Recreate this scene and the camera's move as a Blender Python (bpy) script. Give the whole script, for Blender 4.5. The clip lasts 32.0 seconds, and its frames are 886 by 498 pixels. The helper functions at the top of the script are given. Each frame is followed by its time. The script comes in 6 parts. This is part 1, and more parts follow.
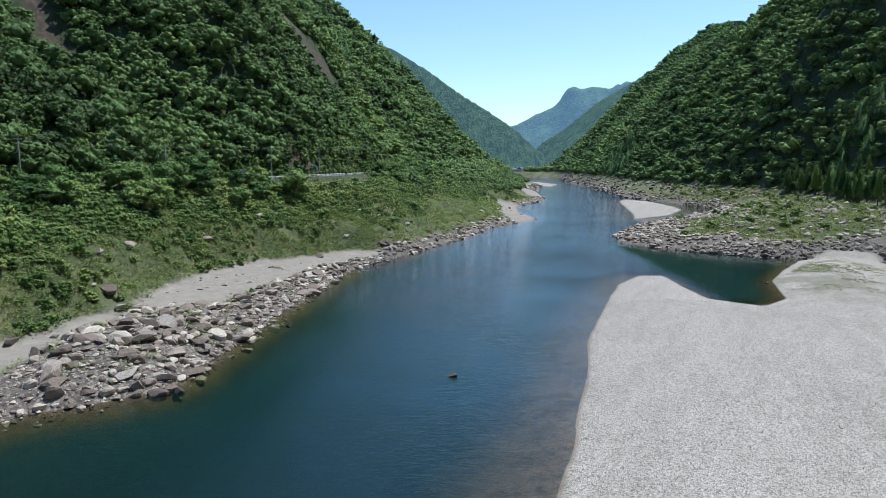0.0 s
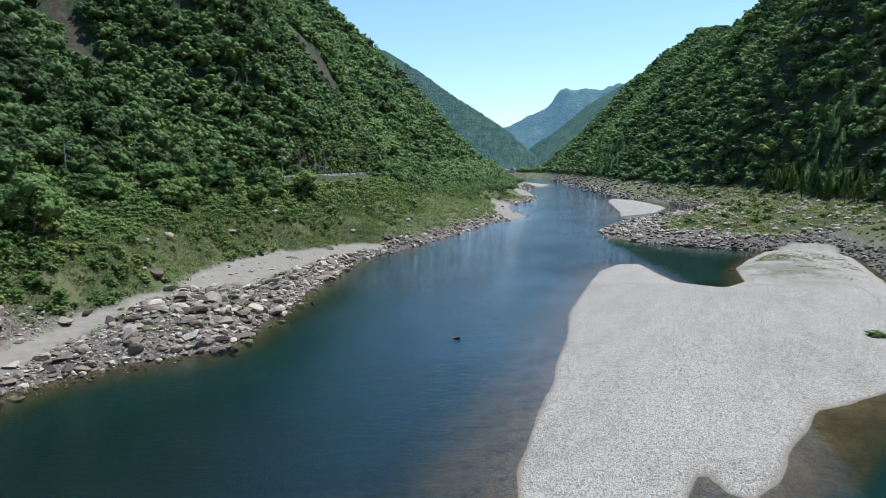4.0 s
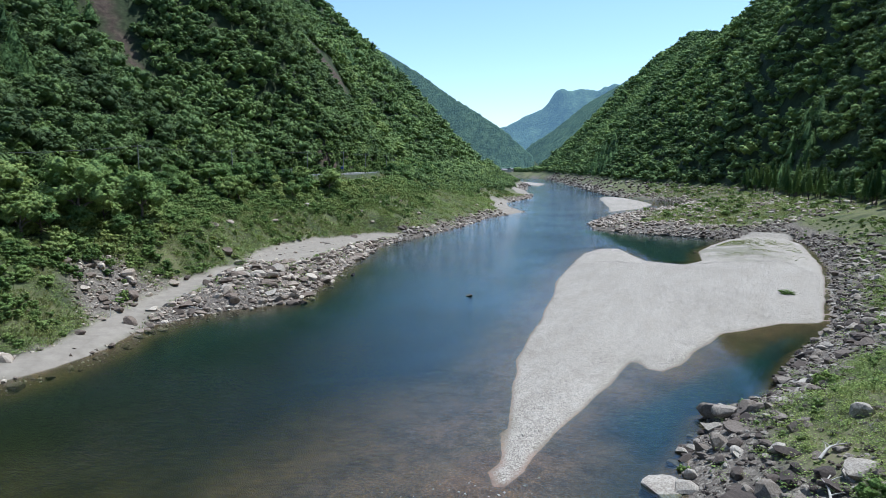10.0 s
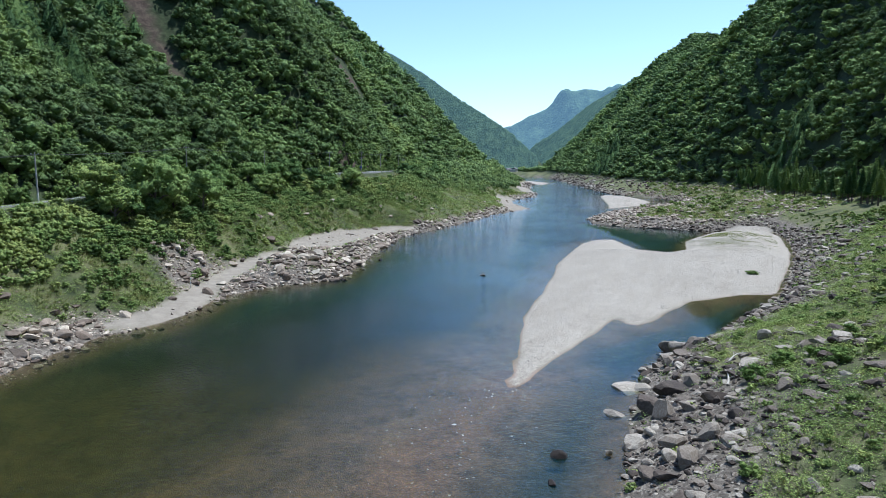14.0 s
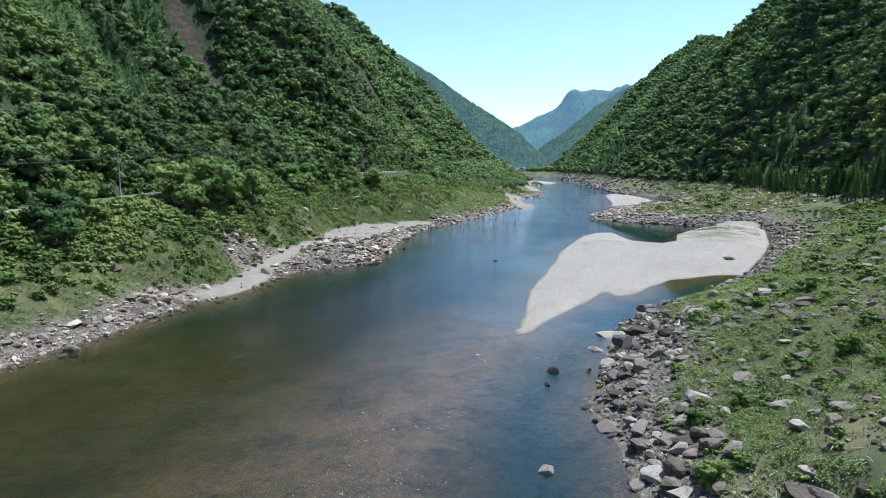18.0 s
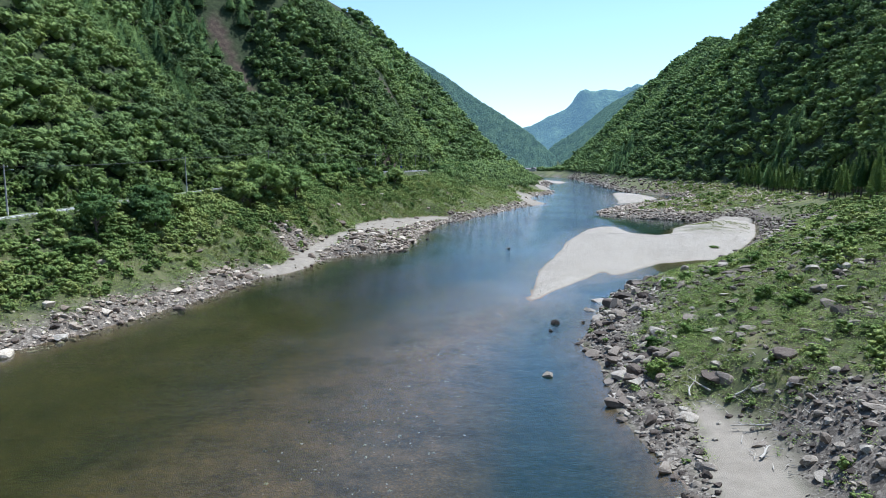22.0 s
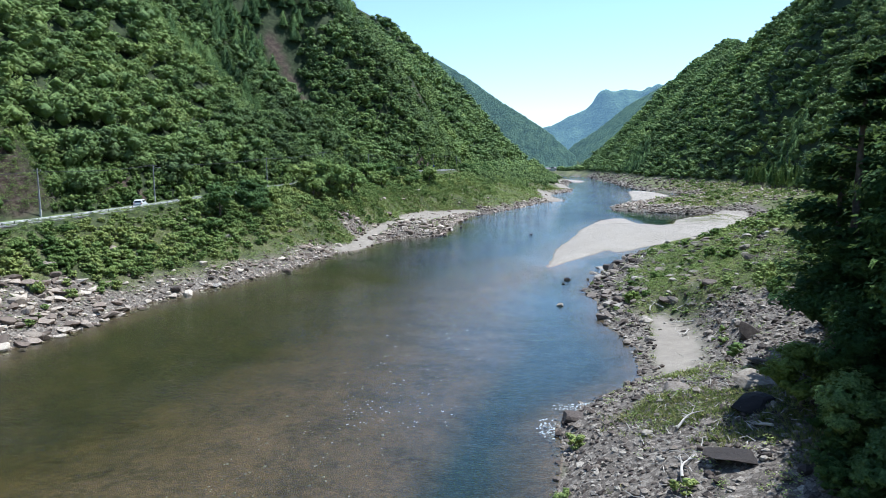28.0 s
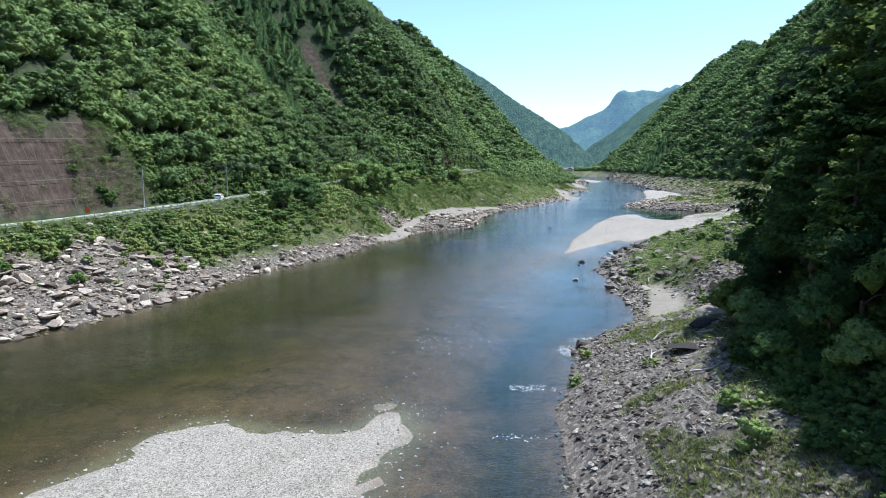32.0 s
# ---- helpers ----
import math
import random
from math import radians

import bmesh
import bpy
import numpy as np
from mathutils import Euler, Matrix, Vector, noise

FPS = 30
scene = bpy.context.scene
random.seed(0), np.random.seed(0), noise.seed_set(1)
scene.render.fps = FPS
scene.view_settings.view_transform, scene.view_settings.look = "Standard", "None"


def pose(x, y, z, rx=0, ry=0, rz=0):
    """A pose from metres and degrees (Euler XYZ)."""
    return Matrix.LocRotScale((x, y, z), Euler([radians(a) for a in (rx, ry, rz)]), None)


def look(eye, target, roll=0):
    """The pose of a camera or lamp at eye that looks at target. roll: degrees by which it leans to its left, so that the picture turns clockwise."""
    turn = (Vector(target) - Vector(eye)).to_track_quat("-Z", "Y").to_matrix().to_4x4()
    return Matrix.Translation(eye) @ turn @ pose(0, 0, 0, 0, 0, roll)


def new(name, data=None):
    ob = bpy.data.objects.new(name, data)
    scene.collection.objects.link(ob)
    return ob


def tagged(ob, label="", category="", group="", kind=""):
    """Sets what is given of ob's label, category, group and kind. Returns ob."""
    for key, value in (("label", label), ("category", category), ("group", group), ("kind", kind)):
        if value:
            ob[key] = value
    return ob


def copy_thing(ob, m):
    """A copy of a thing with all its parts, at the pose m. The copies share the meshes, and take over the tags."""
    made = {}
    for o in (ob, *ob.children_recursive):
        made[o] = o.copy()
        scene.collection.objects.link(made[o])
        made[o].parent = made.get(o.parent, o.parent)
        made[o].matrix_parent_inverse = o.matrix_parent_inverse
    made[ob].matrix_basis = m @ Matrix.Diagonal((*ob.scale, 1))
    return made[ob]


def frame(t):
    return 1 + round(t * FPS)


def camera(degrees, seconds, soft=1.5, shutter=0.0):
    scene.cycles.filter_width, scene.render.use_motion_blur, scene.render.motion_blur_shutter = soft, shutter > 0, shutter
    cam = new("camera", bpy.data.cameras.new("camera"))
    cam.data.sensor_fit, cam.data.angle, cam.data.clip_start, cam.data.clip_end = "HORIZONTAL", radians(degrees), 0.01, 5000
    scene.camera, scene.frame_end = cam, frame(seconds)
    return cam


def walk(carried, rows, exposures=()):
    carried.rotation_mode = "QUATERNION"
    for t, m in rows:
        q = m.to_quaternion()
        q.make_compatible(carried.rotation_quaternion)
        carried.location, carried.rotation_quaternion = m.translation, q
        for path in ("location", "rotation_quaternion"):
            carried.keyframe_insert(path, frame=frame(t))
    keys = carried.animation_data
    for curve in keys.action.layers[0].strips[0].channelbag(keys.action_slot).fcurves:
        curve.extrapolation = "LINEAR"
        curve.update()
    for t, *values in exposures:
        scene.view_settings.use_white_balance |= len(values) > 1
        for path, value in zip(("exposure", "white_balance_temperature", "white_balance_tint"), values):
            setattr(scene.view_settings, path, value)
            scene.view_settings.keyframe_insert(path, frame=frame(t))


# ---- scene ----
cam = camera(68.5, 32.0, soft=0.6)
METRES, EYE, TILT, LEAN, TURN = 165.0, 22.5, -7.4, 0.0, 0.0
ROWS = [
    (0.0, 0.0, 0.0, 0.0, 0.0, 0.0, -0.0),
    (0.5, -0.0011, -0.0102, -0.0017, -0.1, 0.02, 0.03),
    (1.0, -0.0024, -0.0208, -0.003, -0.21, 0.02, 0.04),
    (1.5, -0.0033, -0.032, -0.0046, -0.29, 0.04, 0.04),
    (2.0, -0.0047, -0.0433, -0.006, -0.37, 0.05, 0.05),
    (2.5, -0.0059, -0.055, -0.0076, -0.43, 0.06, 0.07),
    (3.0, -0.0071, -0.067, -0.0093, -0.5, 0.07, 0.07),
    (3.5, -0.0083, -0.0791, -0.011, -0.56, 0.08, 0.09),
    (5.5, -0.0131, -0.1305, -0.0182, -0.71, 0.11, 0.1),
    (6.0, -0.0143, -0.1436, -0.0199, -0.75, 0.12, 0.09),
    (6.5, -0.016, -0.1565, -0.0215, -0.79, 0.12, 0.12),
    (7.0, -0.0177, -0.1698, -0.0232, -0.82, 0.12, 0.13),
    (7.5, -0.0196, -0.1835, -0.0249, -0.84, 0.11, 0.14),
    (8.0, -0.0216, -0.1977, -0.0267, -0.85, 0.1, 0.13),
    (8.5, -0.0245, -0.2113, -0.0286, -0.89, 0.1, 0.12),
    (9.0, -0.0264, -0.2261, -0.0304, -0.89, 0.09, 0.13),
    (9.5, -0.0286, -0.241, -0.0322, -0.87, 0.09, 0.12),
    (10.0, -0.0314, -0.2556, -0.0342, -0.86, 0.07, 0.13),
    (10.5, -0.0341, -0.2702, -0.0369, -0.83, 0.1, 0.14),
    (11.0, -0.0365, -0.2851, -0.0382, -0.8, 0.06, 0.11),
    (11.5, -0.039, -0.2999, -0.0404, -0.78, 0.07, 0.12),
    (12.0, -0.0414, -0.3151, -0.0426, -0.75, 0.08, 0.1),
    (12.5, -0.0435, -0.3301, -0.0447, -0.7, 0.08, 0.11),
    (13.0, -0.0457, -0.3457, -0.0465, -0.65, 0.07, 0.1),
    (13.5, -0.0476, -0.3615, -0.0485, -0.58, 0.05, 0.1),
    (14.0, -0.0497, -0.3773, -0.0504, -0.52, 0.04, 0.08),
    (14.5, -0.0515, -0.3931, -0.0524, -0.44, 0.04, 0.08),
    (16.5, -0.0587, -0.4557, -0.0602, -0.09, 0.06, 0.02),
    (17.0, -0.0606, -0.4717, -0.0623, 0.0, 0.05, 0.02),
    (17.5, -0.0624, -0.4879, -0.0644, 0.11, 0.04, 0.02),
    (18.0, -0.0643, -0.5041, -0.0665, 0.2, 0.04, 0.01),
    (18.5, -0.0663, -0.5205, -0.0686, 0.29, 0.03, 0.01),
    (19.0, -0.068, -0.5367, -0.0704, 0.4, 0.02, -0.0),
    (19.5, -0.0699, -0.5532, -0.0723, 0.52, 0.02, -0.01),
    (20.0, -0.0717, -0.5698, -0.0744, 0.62, 0.02, -0.01),
    (20.5, -0.0734, -0.5863, -0.0766, 0.76, 0.02, -0.03),
    (21.0, -0.0753, -0.603, -0.0788, 0.87, 0.02, -0.06),
    (21.5, -0.0771, -0.6198, -0.081, 1.0, 0.02, -0.07),
    (22.0, -0.079, -0.6366, -0.0834, 1.12, 0.02, -0.1),
    (22.5, -0.0807, -0.6536, -0.0854, 1.25, 0.01, -0.1),
    (23.0, -0.0825, -0.6707, -0.0875, 1.39, -0.01, -0.12),
    (23.5, -0.0843, -0.6878, -0.0897, 1.52, -0.02, -0.13),
    (24.0, -0.086, -0.7047, -0.0921, 1.66, -0.01, -0.14),
    (24.5, -0.0879, -0.7219, -0.0946, 1.8, -0.01, -0.17),
    (25.0, -0.0898, -0.7391, -0.0969, 1.94, -0.01, -0.19),
    (25.5, -0.0917, -0.7565, -0.0992, 2.09, -0.01, -0.19),
    (27.5, -0.0992, -0.8272, -0.1089, 2.7, -0.01, -0.3),
    (28.0, -0.101, -0.8449, -0.1114, 2.84, 0.0, -0.3),
    (28.5, -0.1029, -0.8628, -0.1139, 3.01, 0.0, -0.32),
    (29.0, -0.1047, -0.8807, -0.1164, 3.17, 0.01, -0.34),
    (29.5, -0.1068, -0.8988, -0.1189, 3.31, 0.01, -0.35),
    (30.0, -0.1088, -0.9168, -0.1216, 3.47, 0.01, -0.36),
    (30.5, -0.1106, -0.9348, -0.1242, 3.63, 0.01, -0.38),
    (31.0, -0.1127, -0.953, -0.1268, 3.78, 0.01, -0.41),
    (31.5, -0.1148, -0.9706, -0.1291, 4.01, 0.02, -0.44),
    (32.0, -0.1172, -0.9841, -0.131, 4.29, 0.05, -0.47),
]
walk(cam, [(t, pose(0, 0, EYE, TILT, LEAN, TURN) @ pose(METRES * x, METRES * y, METRES * z, 90 + pitch, roll, yaw)) for t, x, y, z, yaw, pitch, roll in ROWS], [(0.0, 0.67, 5580, 7.5), (10.0, 0.76, 5560, 7.5), (19.0, 0.94, 5570, 7.5), (32.0, 1.08, 5600, 8.5)])

# ---- world and light ----
SUN_DIR = Vector((0.33, 0.27, 0.9)).normalized()      # towards the sun
world = bpy.data.worlds.new("sky")
scene.world = world
world.use_nodes = True
wn = world.node_tree.nodes
wl = world.node_tree.links
sky = wn.new("ShaderNodeTexSky")
sky.sky_type = "NISHITA"
sky.sun_disc = False
sky.sun_elevation = math.asin(SUN_DIR.z)
sky.sun_rotation = math.atan2(SUN_DIR.x, SUN_DIR.y)
sky.altitude = 100
sky.dust_density = 0.35
sky.ozone_density = 2.0
wl.new(sky.outputs[0], wn["Background"].inputs[0])
wn["Background"].inputs[1].default_value = 0.108
sun = new("sun", bpy.data.lights.new("sun", "SUN"))
sun.data.energy = 3.9
sun.data.angle = radians(0.6)
sun.data.color = (1.0, 0.96, 0.9)
sun.matrix_world = look((0, 0, 400), Vector((0, 0, 400)) - SUN_DIR)


# ---- number helpers ----
rng = np.random.default_rng(7)


def vnoise(x, y, seed=0):
    """Smooth value noise, 0 to 1, for arrays."""
    xi, yi = np.floor(x).astype(np.int64), np.floor(y).astype(np.int64)
    u, v = x - xi, y - yi
    u, v = u * u * (3 - 2 * u), v * v * (3 - 2 * v)

    def grid(a, b):
        n = (a * 374761393 + b * 668265263 + seed * 1442695041) & 0x7FFFFFFF
        n = ((n ^ (n >> 13)) * 1274126177) & 0x7FFFFFFF
        return ((n ^ (n >> 16)) & 0xFFFF) / 65535.0

    return (grid(xi, yi) * (1 - u) + grid(xi + 1, yi) * u) * (1 - v) + (grid(xi, yi + 1) * (1 - u) + grid(xi + 1, yi + 1) * u) * v


def fbm(x, y, size, seed=0, octaves=3):
    total, amp, norm = 0, 1.0, 0
    for k in range(octaves):
        total = total + amp * vnoise(x / size * 2 ** k, y / size * 2 ** k, seed + k * 17)
        norm += amp
        amp *= 0.5
    return total / norm


def smooth(a, b, x):
    t = np.clip((x - a) / (b - a), 0, 1)
    return t * t * (3 - 2 * t)


def along(x, y, line):
    """Distance to a polyline, the side (+1: left of its way), and the third column of the nearest place."""
    line = np.array(line, float)
    best = np.full(x.shape, 1e9)
    lean = np.zeros(x.shape)               # at a corner the segment that is left more steeply tells the side
    side = np.ones(x.shape)
    value = np.zeros(x.shape)
    for p, q in zip(line[:-1], line[1:]):
        dx, dy = q[0] - p[0], q[1] - p[1]
        size = math.hypot(dx, dy)
        t = np.clip(((x - p[0]) * dx + (y - p[1]) * dy) / (size * size), 0, 1)
        d = np.hypot(x - p[0] - t * dx, y - p[1] - t * dy)
        cross = (dx * (y - p[1]) - dy * (x - p[0])) / size
        near = (d < best - 1e-6) | ((d < best + 1e-6) & (np.abs(cross) > lean))
        best = np.where(near, d, best)
        lean = np.where(near, np.abs(cross), lean)
        side = np.where(near, np.where(cross >= 0, 1.0, -1.0), side)
        if line.shape[1] > 2:
            value = np.where(near, p[2] + t * (q[2] - p[2]), value)
    return best, side, value


def inside(x, y, poly):
    """Signed distance to a polygon, positive inside."""
    ring = np.array(list(poly) + [poly[0]], float)
    d, _, _ = along(x, y, ring)
    odd = np.zeros(x.shape, bool)
    for p, q in zip(ring[:-1], ring[1:]):
        hit = ((p[1] > y) != (q[1] > y)) & (x < (q[0] - p[0]) * (y - p[1]) / (q[1] - p[1] + 1e-12) + p[0])
        odd ^= hit
    return np.where(odd, d, -d)


# ---- plan: water's edges, bars, road, foot of the slopes ----
LEFT_EDGE = [(-130, -420), (-98, -200), (-88, -125), (-82, -88), (-76, -76), (-71, -58), (-69, -36), (-62, -20), (-55, 2), (-52, 20), (-47, 28), (-45, 36), (-45, 47), (-38, 56), (-28, 63), (-26, 78), (-24, 104), (-20, 137), (-13, 153), (-4, 174), (8, 205), (18, 235), (33, 260), (39, 272), (36, 312), (39, 350), (54, 385), (62, 405), (70, 455), (78, 551), (92, 640), (110, 718), (100, 800), (95, 889), (60, 1000), (-100, 1130), (-500, 1200)]
RIGHT_EDGE = [(-42, -420), (-25, -200), (-14, -122), (-13, -106), (-10, -95), (-10, -87), (-5, -80), (1, -75), (3, -62), (2, -47), (4, -34), (3, -25), (8, -12), (12, -1), (14, 5), (20, 14), (27, 17), (35, 28), (49, 44), (54, 51), (62, 64), (82, 98), (100, 136), (104, 151), (83, 155), (73, 161), (60, 172), (52, 187), (54, 204), (68, 235), (95, 270), (125, 305), (142, 335), (140, 380), (126, 432), (127, 489), (133, 540), (143, 631), (150, 718), (176, 989), (165, 1120), (100, 1250), (-100, 1320), (-500, 1370)]
MAIN_BAR = [(-1, 1), (1.2, 11), (2.6, 21), (4.4, 30), (7.6, 41), (11, 52), (15, 66), (19, 82), (23.5, 96), (33, 121), (40, 131), (45, 131), (44.5, 119), (45, 108), (51.5, 102), (58, 108), (64, 125), (73, 138), (84, 152), (95, 158), (103, 155), (99, 139), (90, 118), (82, 101), (71, 81), (63, 68), (54, 53), (50.5, 47), (44, 47), (38, 43.5), (33, 41.5), (30, 37.5), (26.5, 33.5), (23, 28.5), (20, 25.5), (18.2, 26), (18.4, 30.5), (16.5, 28), (13, 21.5), (8.5, 14.5), (3, 6), (0.4, 1)]
FAR_BAR = [(80, 270), (88, 300), (97, 345), (108, 399), (118, 425), (126, 400), (124, 350), (119, 325), (101, 291)]
MID_BAR = [(90, 745), (93, 800), (101, 900), (117, 870), (131, 748), (111, 668)]
FAR_BEACHES = [[(24, 262), (30, 249), (41, 278), (46, 320), (52, 362), (30, 362)], [(56, 440), (66, 430), (74, 480), (84, 546), (62, 546)]]
SHOAL = [(2, 8, -0.01), (-1, 2, -0.03), (-8, -12, -0.055), (-15, -30, -0.1), (-20, -55, -0.3), (-26, -80, -0.3), (-31, -100, -0.22), (-36, -114, -0.1), (-38, -130, -0.1), (-42, -180, -0.1)]
ROAD = [(-160, -420, 9), (-126, -160, 10), (-110, -86, 11.2), (-99, -52, 12), (-91, -27, 12.9), (-84.5, 1, 13.9), (-81, 25, 14.8), (-75.5, 55, 15.8), (-71.5, 75, 16.6), (-73, 100, 17.2), (-72, 122, 17.7), (-62, 150, 18.2), (-48, 182, 18.7), (-36, 205, 19), (-31, 240, 19), (-27, 290, 19), (-14, 400, 19), (12, 500, 19), (46, 640, 20), (54, 760, 20), (20, 900, 20), (-150, 1060, 20), (-600, 1130, 20)]
FOOT = [(-20, -420, 7), (2, -200, 7), (0, -128, 7), (1, -112, 6.5), (6, -98, 7), (19, -84, 9), (32, -60, 12), (42, -30, 14), (56, 0, 15), (84, 40, 15), (112, 85, 13), (135, 140, 10), (150, 200, 8), (165, 270, 8), (178, 330, 8), (170, 430, 8), (162, 540, 8), (170, 700, 9), (190, 1000, 9), (192, 1150, 9), (150, 1300, 9), (-100, 1370, 9), (-500, 1420, 9)]
RIGHT_RIDGE = [(150, -420, 190), (190, -100, 230), (300, 150, 330), (400, 400, 350), (392, 520, 290), (335, 620, 196), (305, 680, 158), (335, 780, 176), (404, 1000, 222), (450, 1250, 233), (499, 1588, 238), (439, 1900, 190), (375, 2000, 128), (313, 2050, 86), (270, 2100, 40)]
END_RIDGE = [(-600, 1850, 520), (-114, 1650, 292), (-35, 1600, 238), (34, 1518, 178), (96, 1446, 133), (155, 1400, 88), (205, 1380, 40)]
LEFT_BEACH = [(-34, 98), (-30, 118), (-25, 138), (-18, 151), (-14, 160), (-22, 160), (-34, 142), (-42, 128), (-46, 106), (-45, 92), (-40, 88)]
SAND_STRIP = [(-52, 22), (-46, 27), (-44.5, 40), (-46, 52), (-44, 66), (-42, 86), (-46, 90), (-50, 66), (-51, 48), (-51, 34), (-55, 22)]
SHALLOWS = [(-52, -135), (-49.7, -125.1), (-46.8, -116.7), (-44.7, -111.4), (-37.7, -112.7), (-33.6, -113.6), (-30.1, -112.2), (-28.7, -106.2), (-26.1, -108.1), (-26.6, -116.3), (-27.8, -123.5), (-29, -135)]
RIGHT_BEACH = [(2.5, -76), (4, -64), (6, -56), (7.5, -50.5), (9.5, -49), (11, -54), (11, -62), (8, -72), (5, -77)]


def height(x, y, detail=True):
    x, y = np.asarray(x, float), np.asarray(y, float)
    wob = (fbm(x, y, 9, 3) - 0.5) * 1.5 * smooth(400, 100, np.abs(y))
    dl, sl, _ = along(x, y, LEFT_EDGE)
    dr, sr, _ = along(x, y, RIGHT_EDGE)
    left = dl * sl + wob                   # positive: left bank's land
    right = -dr * sr + wob                 # positive: right bank's land
    # bed of the river
    deep = 1.15 + 3.0 * smooth(-10, 70, y)
    bed = -np.minimum(np.minimum(-left * (0.26 + 0.34 * smooth(-50, 10, y)), deep), np.minimum(-right * (0.2 + 0.4 * smooth(0, 12, y)), 2.4 + 0.8 * smooth(0, 80, y)))
    ds, ss, zs = along(x, y, SHOAL)
    ss = -ss                               # the list runs downstream
    off = np.maximum(ds - 1.5 - 6.5 * smooth(-15, -95, y), 0) * np.where(ss < 0, 2.2 + 3.0 * smooth(-60, -92, y), 1.0)
    bed = np.maximum(bed, np.where(y < 30, zs - 0.02 * off - 0.0022 * off ** 2 + (fbm(x, y, 7, 5) - 0.5) * (0.06 + 0.16 * smooth(-70, -100, y)), -9))
    low = inside(x, y, SHALLOWS) + (fbm(x, y, 2.2, 8) - 0.5) * 3.0
    bed = np.maximum(bed, np.clip(low * 0.03 * (1 + 0.3 * np.maximum(-low, 0)), -9, 0.075) + (fbm(x, y, 2.6, 6) - 0.5) * 0.09)
    bar = inside(x, y, MAIN_BAR) + wob * 0.35
    rise = np.where(bar > 0, 0.9 * (1 - np.exp(-bar / 9)) + 0.05 * np.minimum(bar, 1), np.maximum(bar * np.where((y < 3 + (x + 1) * 0.857) | ((y > 104) & (x > 44)), 0.3, 0.13) * (1 + np.maximum(-bar, 0) * 0.02), -9))
    rise = rise + 0.9 * np.exp(-((x - 77) / 15) ** 2 - ((y - 136) / 13) ** 2) * smooth(1, 9, bar)
    bed = np.maximum(bed, rise)
    far = np.maximum(inside(x, y, FAR_BAR), inside(x, y, MID_BAR))
    bed = np.maximum(bed, np.where(far > 0, 0.8 * (1 - np.exp(-far / 8)) + 0.05, np.maximum(far * 0.08, -9)))
    z = np.maximum(bed, -5.0)
    # left bank and hill
    db, sb, zr = along(x, y, ROAD)
    out = db * sb                          # positive: uphill of the road
    lump = (fbm(x, y, 22, 11) - 0.5)
    run = np.maximum(left, 0)
    share = run / np.maximum(run + np.maximum(-out - 3.6, 0), 0.1)
    flat = np.maximum(inside(x, y, LEFT_BEACH), inside(x, y, SAND_STRIP))
    bank = zr * np.clip(share, 0, 1) ** 1.25 + lump * 2.2 * smooth(3, 14, run) * smooth(-4, -12, out) + 0.5 * smooth(0, 3, run)
    bank = bank * (1 - 0.75 * smooth(-8, 2, flat)) + 0.45 * smooth(-8, 2, flat) * smooth(0, 2, run)
    up = np.maximum(out - 5.0, 0)
    gully = (fbm(x + 0.3 * y, y, 85, 23, 3) - 0.5) * 2
    cut = smooth(-116, -104, y) * smooth(-12, -26, y)
    steep = smooth(165, 215, y) * smooth(420, 320, y)
    hill = zr + (1.15 + 0.75 * cut) * np.minimum(up, 9) + 0.9 * steep * np.minimum(up, 32) + 340 * np.tanh(np.maximum(up - 9, 0) * 1.0 / 340) + gully * 16 * smooth(10, 70, up) + (fbm(x * 0.35 + 0.25 * y, y, 40, 27, 2) - 0.5) * 20 * smooth(8, 50, up)
    zl = np.where(out > 5.0, hill, np.where(out > -3.6, zr, bank))
    z = np.where(left > 0, np.maximum(zl, 0.02), z)
    # right bank and hill
    df, sf, zf = along(x, y, FOOT)
    over = -df * sf
    lump2 = (fbm(x, y, 18, 31) - 0.5)
    runr = np.maximum(right, 0)
    shr = runr / np.maximum(runr + np.maximum(-over, 0), 0.1)
    bankr = zf * np.clip(shr, 0, 1) ** 0.95 + lump2 * 2.2 * smooth(2, 12, runr) + 0.35 * smooth(0, 2.5, runr)
    beach = inside(x, y, RIGHT_BEACH)
    bankr = bankr * (1 - 0.75 * smooth(-5, 1, beach)) + 0.3 * smooth(-5, 1, beach) * smooth(0, 2, runr)
    on_bar = smooth(0, 6, bar)
    bankr = bankr * (1 - on_bar) + np.maximum(rise, 0) * on_bar
    gully2 = (fbm(x - 0.3 * y, y, 90, 41, 3) - 0.5) * 2
    cliff = smooth(-60, -95, y)
    dk, sk, zk = along(x, y, RIGHT_RIDGE)
    past = np.maximum(dk * -sk, 0)         # beyond the crest
    rough_r = gully2 * 17 * smooth(10, 80, over) + (fbm(x * 0.35 - 0.25 * y, y, 42, 43, 2) - 0.5) * 22 * smooth(8, 60, over)
    climb = zf + (0.5 * (1 - cliff) + 1.2 * cliff) * np.minimum(over, 10)
    face = climb + np.maximum(zk - climb, 0) * np.clip(np.maximum(over - 10, 0) / np.maximum(over - 10 + dk, 1), 0, 1) ** 0.92
    side_r = np.where(sk > 0, face, zk - 0.75 * past) + rough_r * (0.25 + 0.75 * smooth(5, 60, dk)) * smooth(0, 60, dk + 20)
    de, _, ze = along(x, y, END_RIDGE)
    end_hill = ze - 0.9 * de + rough_r * 0.7 * smooth(10, 70, de)
    tent = zk - 0.95 * dk + rough_r * 0.7 * smooth(10, 70, dk)
    open_end = smooth(1120, 1260, y)
